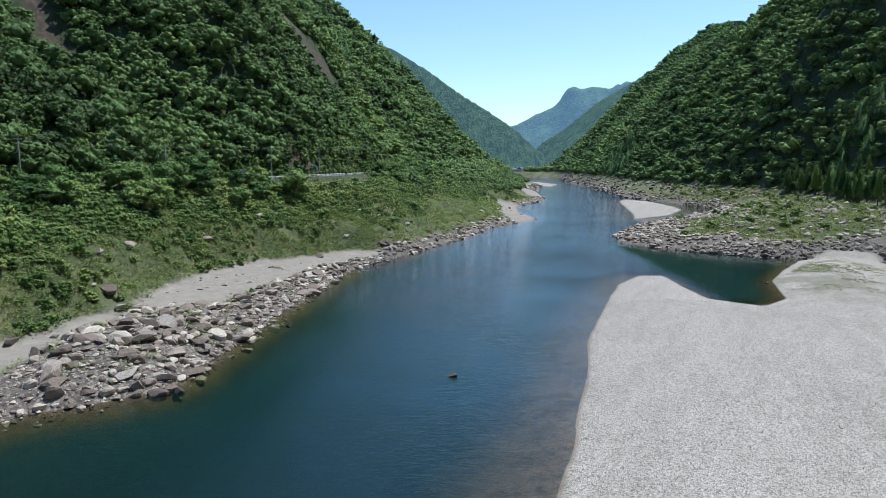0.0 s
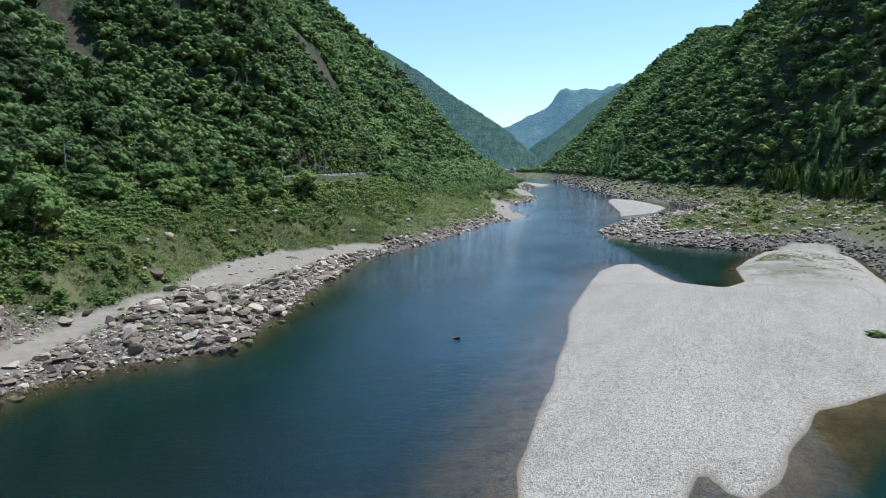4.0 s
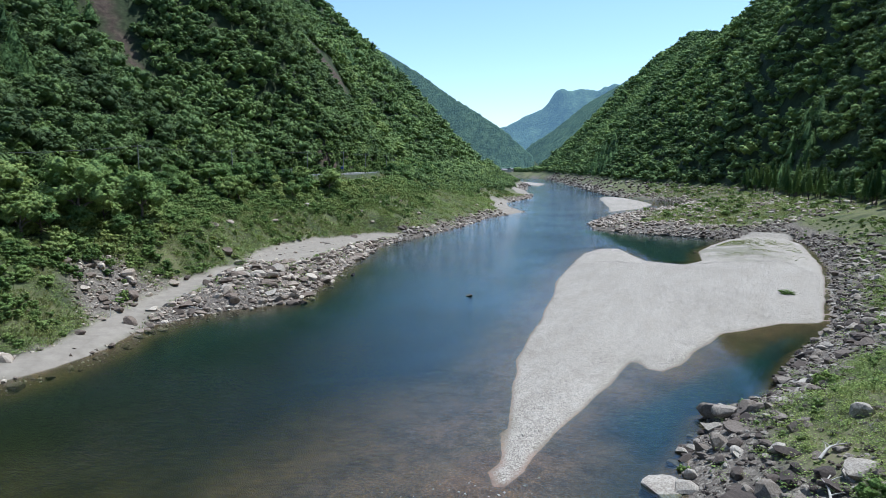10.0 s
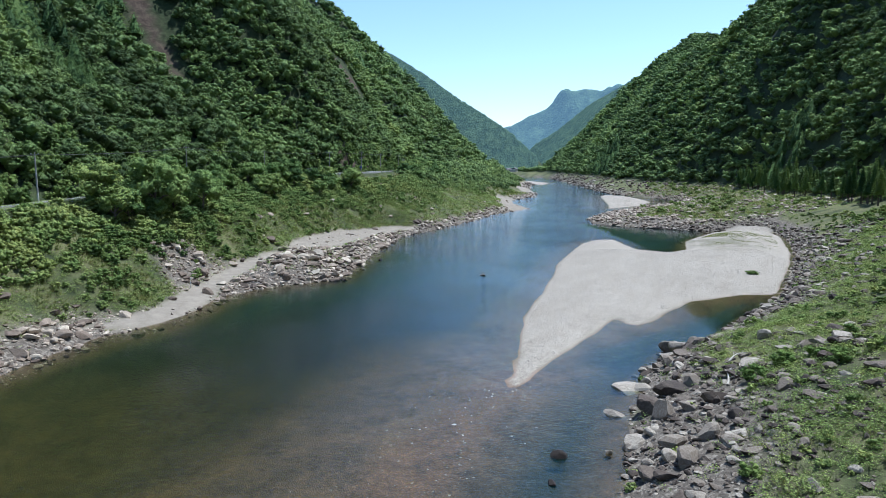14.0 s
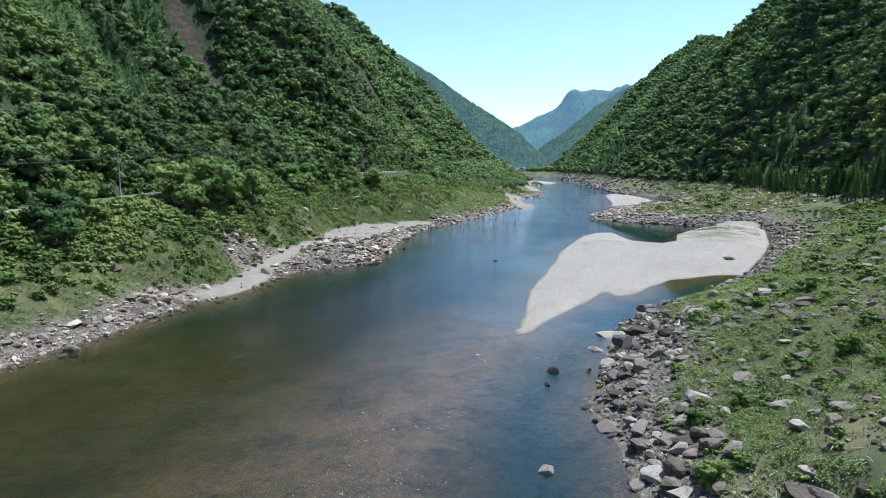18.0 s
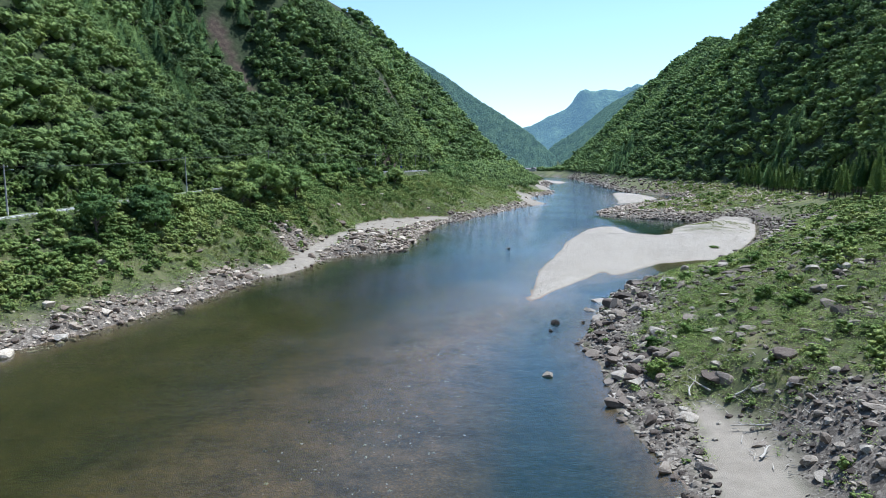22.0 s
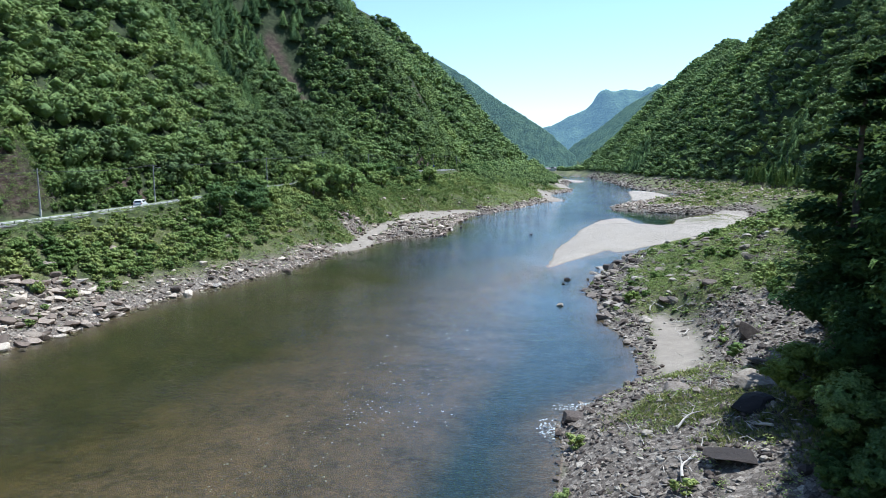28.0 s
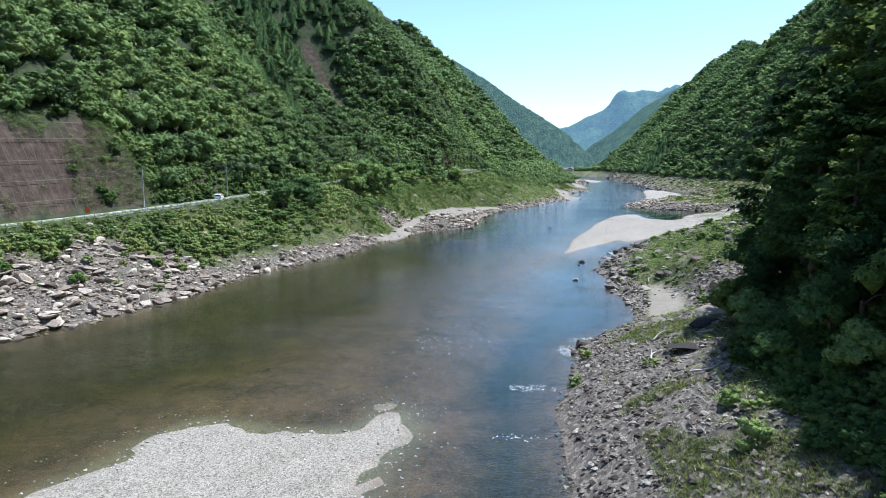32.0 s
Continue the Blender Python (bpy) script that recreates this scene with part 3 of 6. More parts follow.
def zones(x, y):
    """Shares of grass, rock, sand and gravel at places on the ground."""
    dl, sl, _ = along(x, y, LEFT_EDGE)
    dr, sr, _ = along(x, y, RIGHT_EDGE)
    left, right = dl * sl, -dr * sr
    n = (fbm(x, y, 12, 61) - 0.5) * 2
    n2 = (fbm(x, y, 4, 67) - 0.5) * 2
    bar = np.maximum(np.maximum(inside(x, y, MAIN_BAR), inside(x, y, FAR_BAR)), inside(x, y, MID_BAR))
    beach = np.maximum(np.maximum(inside(x, y, LEFT_BEACH), inside(x, y, SAND_STRIP) - 0.2), inside(x, y, RIGHT_BEACH)) + n2 * 0.8
    beach = np.maximum(beach, np.maximum(inside(x, y, FAR_BEACHES[0]), inside(x, y, FAR_BEACHES[1])) + n2 * 2)
    db, sb, _ = along(x, y, ROAD)
    df, sf, _ = along(x, y, FOOT)
    width = 5 + 3.5 * n + 12 * smooth(40, 60, y) * smooth(160, 120, y) + 13 * smooth(-40, -48, y) * smooth(-84, -70, y) * smooth(-0.5, 0.1, n)
    rock = np.where(left > -1.2, smooth(width + 3, width - 2, left), 0)
    wr = 6 + 6 * n + 17 * smooth(-48, -72, y) - 11 * smooth(-100, -114, y) + 12 * smooth(150, 175, y) * smooth(330, 260, y)
    rock = np.maximum(rock, np.where(right > -0.6, smooth(wr + 4, wr - 3, right + n2 * 2), 0))
    grass = np.where(left > 0, smooth(-3, -9, db * sb), 0) + np.where(right > 0, smooth(8, 0, -df * sf), 0)
    grass = grass * np.clip(0.6 + 0.9 * n2 + 0.5 * (fbm(x, y, 1.7, 69) - 0.5), 0, 1)
    far_sand = smooth(240, 262, y) * smooth(9, 5, left) * (left > -1) * smooth(320, 290, y) + smooth(520, 560, y) * smooth(12, 7, left) * (left > -1)
    meadow = smooth(15, 4, np.hypot(x - 70, (y - 120) * 0.6)) * smooth(0.3, 0.6, fbm(x, y, 3, 73)) * 0.5
    grass = np.maximum(grass, meadow)
    return grass, rock * smooth(1.0, -0.5, beach) * smooth(1.5, -0.5, bar), np.clip(smooth(-0.8, 0.8, beach) + far_sand, 0, 1), smooth(-1.5, 0.5, bar + n2 * 0.8) * (1 - meadow)


for name, values in zip(("grass", "rock", "sand", "gravel", "bare"), (*zones(gxf, gyf), np.maximum(bare(gxf, gyf), 0.75 * smooth(4.5, 1.5, along(gxf, gyf, SHOAL)[0]) * (gyf < 6) * smooth(-55, -12, gyf)))):
    ground_mesh.attributes.new(name, "FLOAT", "POINT").data.foreach_set("value", values.astype(np.float32))

ground_mesh.attributes.new("shoal", "FLOAT", "POINT").data.foreach_set("value", (0.85 * smooth(-2.5, 1.5, inside(gxf, gyf, SHALLOWS) + (fbm(gxf, gyf, 4, 67) - 0.5) * 3.5)).astype(np.float32))

wx, wy = axis((-700, -150, 50), (-150, -60, 5), (-60, 70, 2), (70, 200, 5), (200, 600, 50)), axis((-420, -180, 20), (-180, 60, 2), (60, 300, 5), (300, 1600, 50))
WX, WY = np.meshgrid(wx, wy)
iw = (np.arange(len(wy) - 1)[:, None] * len(wx) + np.arange(len(wx) - 1)[None, :]).ravel()
water_mesh = array_mesh("river", np.stack([WX.ravel(), WY.ravel(), 0 * WX.ravel()], 1), np.stack([iw, iw + 1, iw + len(wx) + 1, iw + len(wx)], 1), mat=WATER, flat=False)
river = tagged(new("water", water_mesh), "clear blue-green river water with fine ripples", "river", kind="structure")
wxf, wyf = WX.ravel(), WY.ravel()
w_left = -along(wxf, wyf, LEFT_EDGE)[0] * along(wxf, wyf, LEFT_EDGE)[1]
pool = np.maximum(smooth(-1.0, 1.0, (wxf - 24) - (wyf - 14) * 0.24) * smooth(8, 14, wyf) * smooth(60, 50, wyf) * (wxf < 60), (wyf > 100) * (wyf < 185) * smooth(40, 50, wxf))
calm = np.clip(0.5 + 0.5 * smooth(4, 26, w_left), 0, 1) * (1 + 0.7 * smooth(70, 130, wyf)) * (1 - 0.9 * pool)
water_mesh.attributes.new("ripple", "FLOAT", "POINT").data.foreach_set("value", calm.astype(np.float32))
w_depth = -height(wxf, wyf, False)
crest_d, crest_s, _ = along(wxf, wyf, SHOAL)
w_right = smooth(-3, 6, crest_d * crest_s)        # the channel right of the shoal
murky = 0.04 + 0.5 * smooth(0.25, 1.6, w_depth) * smooth(1, 9, w_left) * np.maximum(smooth(0, 75, wyf), w_right)
water_mesh.attributes.new("murk", "FLOAT", "POINT").data.foreach_set("value", murky.astype(np.float32))


# ---- plants: templates as number arrays ----
def ico(level):
    bm = bmesh.new()
    bmesh.ops.create_icosphere(bm, subdivisions=level, radius=1.0)
    v = np.array([p.co[:] for p in bm.verts])
    f = np.array([[p.index for p in q.verts] for q in bm.faces])
    bm.free()
    return v, f


ICO1, ICO2, ICO3 = ico(1), ico(2), ico(3)
OCTA = (np.array([(1, 0, 0), (-1, 0, 0), (0, 1, 0), (0, -1, 0), (0, 0, 1), (0, 0, -1)], float), np.array([(0, 2, 4), (2, 1, 4), (1, 3, 4), (3, 0, 4), (2, 0, 5), (1, 2, 5), (3, 1, 5), (0, 3, 5)]))


def sprays(places, normals, size, r, droop=0.0):
    """Small crooked leaf sprays at places: a drooping triangle each."""
    n = normals + r.normal(0, 0.32, normals.shape)
    n /= np.linalg.norm(n, axis=1)[:, None]
    t = np.cross(n, r.normal(0, 1, n.shape))
    t /= np.linalg.norm(t, axis=1)[:, None] + 1e-9
    b = np.cross(n, t)
    s = size * r.uniform(0.6, 1.35, (len(n), 1))
    k = r.uniform(0.45, 0.75, (len(n), 1))
    tip = places + t * s - np.array([0, 0, droop]) * s
    v = np.stack([tip, places - t * s * 0.6 + b * s * k, places - t * s * 0.5 - b * s * k], 1).reshape(-1, 3)
    return v, np.arange(len(v)).reshape(-1, 3)


NO_QUADS = np.zeros((0, 4), int)


def broad_crown(seed, count, size, clumps=0):
    """Crown of a broadleaf tree, one metre in radius, its base at 0: limbs' domes set with leaf clumps and sprays."""
    r = np.random.default_rng(seed)
    lobes = []
    many = 9 if count > 100 else 6
    for k in range(many):
        a = k * 2.4 + r.uniform(-0.5, 0.5)
        up = 0.2 + 1.0 * (k + 0.5) / many + r.uniform(-0.15, 0.15)
        out = r.uniform(0.5, 0.95) * math.sqrt(max(1.0 - (max(up - 0.35, 0) / 1.15) ** 2, 0.02)) * 0.78
        lobes.append((math.cos(a) * out, math.sin(a) * out, up, r.uniform(0.3, 0.55)))
    lobes = np.array(lobes)

    def spread(n, near, far):
        pick = r.integers(0, many, n)
        way = r.normal(0, 1, (n, 3))
        way[:, 2] = np.abs(way[:, 2]) * 0.9 - 0.3
        way /= np.linalg.norm(way, axis=1)[:, None]
        return lobes[pick, :3] + way * lobes[pick, 3:4] * r.uniform(near, far, (n, 1)) * np.array([1, 1, 0.7]), way

    where, way = spread(count, 0.8, 1.22)
    v, q = sprays(where, way + np.array([0, 0, 0.55]), size, r, 0.15)
    cv, ct = [v], [q]
    base = len(v)
    if clumps:
        solid = ICO1 if clumps > 50 else OCTA
        where, way = spread(clumps, 0.55, 1.0)
        wide = 1.1 / math.sqrt(clumps) * r.uniform(0.7, 1.25, clumps)
        for p, w in zip(where, wide):
            turn = np.array(pose(0, 0, 0, *(r.uniform(0, 360, 3))).to_3x3())
            cv.append((solid[0] * (1 + r.uniform(-0.4, 0.3, (len(solid[0]), 1)))) @ turn * w * np.array([1, 1, 0.7]) + p)
            ct.append(solid[1] + base)
            base += len(solid[0])
        for x, y, z, w in lobes:
            cv.append(OCTA[0] * w * 0.75 + np.array([x, y, z - 0.1]))
            ct.append(OCTA[1] + base)
            base += 6
    return np.concatenate(cv), NO_QUADS, np.concatenate(ct)


def cedar_crown(seed, count, size):
    """Crown of a cedar, one metre in radius and about 3.4 tall: drooping whorls round a cone."""
    r = np.random.default_rng(seed)
    h = 3.4 * (1 - np.sqrt(r.uniform(0, 1, count))) * 0.98 + 0.05
    h = np.round(h / 0.24) * 0.24 + r.uniform(-0.05, 0.05, count)
    rad = np.clip(1 - h / 3.5, 0.03, 1) ** 0.8 * r.uniform(0.55, 1.06, count)
    a = r.uniform(0, 2 * math.pi, count)
    where = np.stack([np.cos(a) * rad, np.sin(a) * rad, h - rad * 0.22], 1)
    way = np.stack([np.cos(a) * 0.7, np.sin(a) * 0.7, np.full(count, 0.75)], 1)
    v, q = sprays(where, way, size, r, 0.35)
    ring = 7
    ang = np.arange(ring) * 2 * math.pi / ring
    cone = np.stack([np.cos(ang) * 0.66, np.sin(ang) * 0.66, np.full(ring, 0.0)], 1)
    base = len(v)
    tip = base + ring
    tri = [[base + k, base + (k + 1) % ring, tip] for k in range(ring)]
    return np.concatenate([v, cone, [[0, 0, 3.0]]]), NO_QUADS, np.concatenate([q, np.array(tri)])


def pine_crown(seed, count, size):
    """Layered crown of a pine or fir seen close: flat tiers of sprays, about 3.2 tall for one metre in radius."""
    r = np.random.default_rng(seed)
    tiers = 11
    pick = r.integers(0, tiers, count)
    a0 = r.uniform(0, 6.28, (tiers, 5))
    arm = r.integers(0, 5, count)
    a = a0[pick, arm] + r.normal(0, 0.3, count)
    reach = np.array([1.0, 0.95, 1.02, 0.9, 0.86, 0.8, 0.72, 0.6, 0.48, 0.34, 0.2])
    rad = reach[pick] * np.sqrt(r.uniform(0.02, 1, count)) * r.uniform(0.75, 1.1, count)
    z = 0.25 + pick * 0.27 + 0.05 * np.sin(arm * 2.0) + rad * 0.12 + r.normal(0, 0.035, count)
    where = np.stack([np.cos(a) * rad, np.sin(a) * rad, z], 1)
    way = np.stack([np.cos(a) * 0.25, np.sin(a) * 0.25, np.full(count, 1.0)], 1)
    v, q = sprays(where, way, size, r, 0.25)
    return v, NO_QUADS, q


def planted(templates, pos, yaw, wide, tall, kind, tint):
    """Copies of templates, joined: arrays of verts, quads, tris and tints."""
    vs, qs, ts, cs, base = [], [], [], [], 0
    for k, (v, q, t) in enumerate(templates):
        m = np.nonzero(kind == k)[0]
        if not len(m):
            continue
        c, s = np.cos(yaw[m])[:, None], np.sin(yaw[m])[:, None]
        x = (v[None, :, 0] * c - v[None, :, 1] * s) * wide[m][:, None] + pos[m, 0:1]
        y = (v[None, :, 0] * s + v[None, :, 1] * c) * wide[m][:, None] + pos[m, 1:2]
        z = v[None, :, 2] * tall[m][:, None] + pos[m, 2:3]
        n = len(v)
        vs.append(np.stack([x, y, z], 2).reshape(-1, 3))
        off = (base + np.arange(len(m)) * n)[:, None, None]
        qs.append((q[None] + off).reshape(-1, 4))
        ts.append((t[None] + off).reshape(-1, 3))
        cs.append(np.repeat(tint[m], n))
        base += n * len(m)
    return np.concatenate(vs), np.concatenate(qs), np.concatenate(ts), np.concatenate(cs)


def stuff(name, templates, mat, pos, wide, tall, label, category, tint=None):
    n = len(pos)
    kind = rng.integers(0, len(templates), n)
    tint = rng.uniform(0, 1, n) if tint is None else tint
    v, q, t, c = planted(templates, pos, rng.uniform(0, 6.28, n), wide, tall, kind, tint)
    me = array_mesh(name, v, q, t, mat, c, flat=False)
    return tagged(new(name, me), label, category, kind="stuff")


def jitter_grid(x0, x1, y0, y1, step):
    a, b = np.meshgrid(np.arange(x0, x1, step), np.arange(y0, y1, step))
    a, b = a.ravel(), b.ravel()
    return a + rng.uniform(-0.48, 0.48, len(a)) * step, b + rng.uniform(-0.48, 0.48, len(b)) * step


BROAD_NEAR = [broad_crown(100 + k, 230, 0.085, 24) for k in range(6)]
BROAD_FINE = [broad_crown(110 + k, 520, 0.064, 40) for k in range(6)]
CEDAR_FINE = [cedar_crown(145 + k, 420, 0.1) for k in range(3)]
BROAD_FAR = [broad_crown(120 + k, 80, 0.12, 16) for k in range(6)]
CEDAR_NEAR = [cedar_crown(140 + k, 190, 0.15) for k in range(3)]
CEDAR_FAR = [cedar_crown(150 + k, 70, 0.22) for k in range(3)]
SHRUBS = [broad_crown(160 + k, 170, 0.085, 12) for k in range(5)]

# ---- woods on the slopes ----


def wooded(x, y):
    """Keep: on the slopes uphill of the road or the foot of the right-hand slope, off the bare slips."""
    db, sb, _ = along(x, y, ROAD)
    df, sf, _ = along(x, y, FOOT)
    up, over = db * sb, -df * sf
    return up, over


def woods(x0, x1, y0, y1, step, side):
    x, y = jitter_grid(x0, x1, y0, y1, step)
    up, over = wooded(x, y)
    keep = (up > 7.5 + 9 * smooth(-112, -104, y) * smooth(-14, -30, y) if side == "left" else over > 3) & (bare(x, y) < 0.02) & ~in_slip(x, y)
    x, y = x[keep], y[keep]
    d = up[keep] if side == "left" else over[keep]
    return x, y, d


def plant_woods(side, x0, x1, y0, y1, step, broad, cedar, reach, label, start=0, sown=0.7, wide=1.0):
    x, y, d = woods(x0, x1, y0, y1, step, side)
    keep = (d < reach) & (d >= start)
    x, y, d = x[keep], y[keep], d[keep]
    z = height(x, y, False)
    patch = fbm(x, y, 60, 71)
    low = smooth(60, 10, d) if side == "right" else smooth(30, 70, d) * smooth(170, 110, d) * 0.8
    is_cedar = patch + 0.2 * low > sown
    pos = np.stack([x, y, z], 1)
    r = step * wide * (0.66 + 0.44 * rng.uniform(0, 1, len(x)) ** 1.6)
    tint = np.clip(0.45 + 1.1 * (fbm(x, y, 28, 77) - 0.5) + 0.5 * (fbm(x, y, 90, 79) - 0.5) + 0.55 * rng.uniform(-0.5, 0.5, len(x)), 0, 1)
    m = ~is_cedar
    stuff("broadleaf_woods", broad, BROAD, pos[m] + np.array([0, 0, -0.3]), r[m], r[m] * rng.uniform(0.72, 1.08, m.sum()), label[0], "woods", tint[m])
    m = is_cedar
    if m.any():
        stuff("cedar_woods", cedar, CEDAR, pos[m] + np.array([0, 0, 1.0]), r[m] * 0.95, r[m] * rng.uniform(0.5, 0.7, m.sum()), label[1], "woods", tint[m])


LABELS = ("dense green broadleaf woods covering the steep hillside", "dark green cedar plantation on the steep hillside")
plant_woods("left", -200, -20, -135, 170, 5.0, BROAD_FINE, CEDAR_FINE, 46, LABELS)
plant_woods("left", -330, -20, -135, 170, 5.5, BROAD_NEAR, CEDAR_NEAR, 180, LABELS, 46)
plant_woods("left", -330, -20, 170, 330, 4.9, BROAD_NEAR, CEDAR_NEAR, 180, LABELS)
plant_woods("left", -200, 0, 165, 400, 3.6, BROAD_FAR, CEDAR_FAR, 44, LABELS, 0, 0.95, 1.2)
plant_woods("left", -300, 80, 330, 650, 7.0, BROAD_FAR, CEDAR_FAR, 210, LABELS, 0, 0.85)
plant_woods("left", -300, 80, 650, 900, 8.4, BROAD_FAR, CEDAR_FAR, 190, LABELS, 0, 0.9)
plant_woods("right", 0, 200, -72, 110, 5.0, BROAD_FINE, CEDAR_FINE, 36, LABELS, 0, 0.84)
plant_woods("right", 0, 330, -72, 110, 5.6, BROAD_NEAR, CEDAR_NEAR, 130, LABELS, 36, 0.82)
plant_woods("right", 60, 330, 110, 330, 6.0, BROAD_NEAR, CEDAR_NEAR, 130, LABELS, 0, 0.84)
plant_woods("right", 120, 640, 110, 330, 7.2, BROAD_FAR, CEDAR_FAR, 300, LABELS, 130, 0.86)
plant_woods("right", 120, 640, 330, 700, 7.4, BROAD_FAR, CEDAR_FAR, 300, LABELS, 0, 0.82)
plant_woods("right", 120, 700, 700, 1300, 8.8, BROAD_FAR, CEDAR_FAR, 300, LABELS, 0, 0.86)
# unseen coarse woods added behind, for the shading they give
plant_woods("right", 0, 160, -330, -72, 12.0, BROAD_FAR, CEDAR_FAR, 110, LABELS, 26, 0.8)
plant_woods("left", -330, -90, -330, -135, 12.0, BROAD_FAR, CEDAR_FAR, 180, LABELS)
def part(name, mesh, parent, label=""):
    """A mesh as a part under a thing or a part."""
    ob = new(name, mesh)
    ob.parent = parent
    return tagged(ob, label)


def tube(path, radii, sides=6):
    """Verts and quads of a tapering tube along places, its end closed to a point's width."""
    path = np.array(path, float)
    vs, qs = [], []
    for k, (p, r) in enumerate(zip(path, radii)):
        d = path[min(k + 1, len(path) - 1)] - path[max(k - 1, 0)]
        d /= np.linalg.norm(d) + 1e-9
        a = np.cross(d, (0.3, 0.9, 0.1))
        a /= np.linalg.norm(a) + 1e-9
        b = np.cross(d, a)
        ang = np.arange(sides) * 2 * math.pi / sides
        vs.append(p + r * (np.cos(ang)[:, None] * a + np.sin(ang)[:, None] * b))
        if k:
            o = (k - 1) * sides
            qs += [[o + j, o + (j + 1) % sides, o + sides + (j + 1) % sides, o + sides + j] for j in range(sides)]
    n = len(vs) * sides
    vs = np.concatenate(vs)
    return vs, np.array(qs)


def joined(pieces):
    """Several (verts, quads) as one."""
    vs, qs, base = [], [], 0
    for v, q in pieces:
        vs.append(v)
        qs.append(np.asarray(q) + base)
        base += len(v)
    return np.concatenate(vs), np.concatenate(qs)


# ---- stones ----
def rock_shape(seed, base, rough=0.1, cuts=7):
    """A worn, flattened, angular stone of one metre half length."""
    r = np.random.default_rng(seed)
    v = base[0] * (1 + r.normal(0, rough, (len(base[0]), 1)) * 0.5)
    for k in range(cuts):
        n = r.normal(0, 1, 3)
        n /= np.linalg.norm(n)
        d = r.uniform(0.32, 0.75)
        over = np.maximum(v @ n - d, 0)
        v = v - over[:, None] * n * 0.97
    v = v * np.array([1.1, r.uniform(0.65, 0.95), r.uniform(0.45, 0.8)])
    return v, base[1]


RUBBLE = [(OCTA[0] * (1 + np.random.default_rng(190 + k).uniform(-0.3, 0.3, (6, 1))) @ np.array([[1.1, 0.3, 0.1], [-0.3, 0.9, 0.2], [0.1, -0.2, 0.7]]), OCTA[1]) for k in range(8)]
SMALL_STONES = [rock_shape(200 + k, ICO1, 0.3, 3) for k in range(8)]
MIDDLE_STONES = [rock_shape(220 + k, ICO2, 0.12, 8) for k in range(8)]
BOULDERS = []
for k in range(12):
    v, f = rock_shape(240 + k, ICO3, 0.06, 11)
    BOULDERS.append(array_mesh("boulder", v, tris=f, mat=STONE_ONE, flat=True))
WET = []
for k in range(4):
    v, f = rock_shape(590 + k, ICO3, 0.06, 11)
    WET.append(array_mesh("boulder", v, tris=f, mat=WET_STONE, flat=True))
SLABS = []
for k in range(8):
    v, f = rock_shape(600 + k, ICO3, 0.05, 14)
    SLABS.append(array_mesh("boulder", v * np.array([1.15, 1.0, 0.75]), tris=f, mat=PALE_ONE, flat=True))


def strewn(n, x0, x1, y0, y1, chance):
    x, y = rng.uniform(x0, x1, n), rng.uniform(y0, y1, n)
    keep = rng.uniform(0, 1, n) < chance(x, y)
    return x[keep], y[keep]


def stone_chance(x, y):
    grass, rock, sand, gravel = zones(x, y)
    dr, sr, _ = along(x, y, RIGHT_EDGE)
    right = (dr * sr < -0.5) & (along(x, y, FOOT)[1] > 0)
    heap = smooth(0.48, 0.62, fbm(x, y, 8, 33))
    return np.clip(rock + np.where(right, 0.2 + 0.55 * heap, 0.06 * grass) * (1 - sand) + np.where(x < -20, 0.025, 0.012) * sand, 0, 1) * (gravel < 0.3)


def laid(templates, x, y, size, sink):
    n = len(x)
    z = height(x, y) + size * sink
    kind = rng.integers(0, len(templates), n)
    full = [(v, np.zeros((0, 4), int), f) for v, f in templates]
    v, q, t, c = planted(full, np.stack([x, y, z], 1), rng.uniform(0, 6.28, n), size, size * rng.uniform(0.7, 1.15, n), kind, np.zeros(n))
    return v, t


def stone_stuff(name, templates, x, y, size, sink, label, mat=None):
    v, t = laid(templates, x, y, size, sink)
    return tagged(new(name, array_mesh(name, v, tris=t, mat=mat or STONE)), label, "stones", kind="stuff")


for side, x0, x1, mat, words in (("right", -16, 108, STONE, "brown-grey"), ("left", -110, -16, SUN_PALED_STONE, "pale grey")):
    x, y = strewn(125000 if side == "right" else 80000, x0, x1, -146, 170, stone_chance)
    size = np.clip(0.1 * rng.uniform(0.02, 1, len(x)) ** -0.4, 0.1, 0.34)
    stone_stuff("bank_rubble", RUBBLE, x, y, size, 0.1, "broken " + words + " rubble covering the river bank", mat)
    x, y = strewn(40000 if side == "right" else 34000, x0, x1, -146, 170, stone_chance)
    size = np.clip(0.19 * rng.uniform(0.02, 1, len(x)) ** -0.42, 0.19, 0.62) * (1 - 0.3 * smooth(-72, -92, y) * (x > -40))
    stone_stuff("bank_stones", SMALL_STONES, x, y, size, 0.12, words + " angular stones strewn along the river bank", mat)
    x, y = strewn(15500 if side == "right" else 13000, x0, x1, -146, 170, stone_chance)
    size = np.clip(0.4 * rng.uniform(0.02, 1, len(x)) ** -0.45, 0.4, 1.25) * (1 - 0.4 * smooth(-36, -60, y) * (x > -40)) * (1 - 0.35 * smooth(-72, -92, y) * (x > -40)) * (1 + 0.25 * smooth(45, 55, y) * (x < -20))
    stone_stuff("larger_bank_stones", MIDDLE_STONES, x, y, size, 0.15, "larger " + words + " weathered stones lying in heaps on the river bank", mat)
x, y = strewn(26000, -60, 200, 165, 420, stone_chance)
stone_stuff("far_bank_stones", SMALL_STONES, x, y, rng.uniform(0.3, 1.15, len(x)), 0.2, "brown boulder field along the far river banks", SUN_PALED_STONE)
x, y = strewn(9000, 60, 230, 420, 1000, stone_chance)
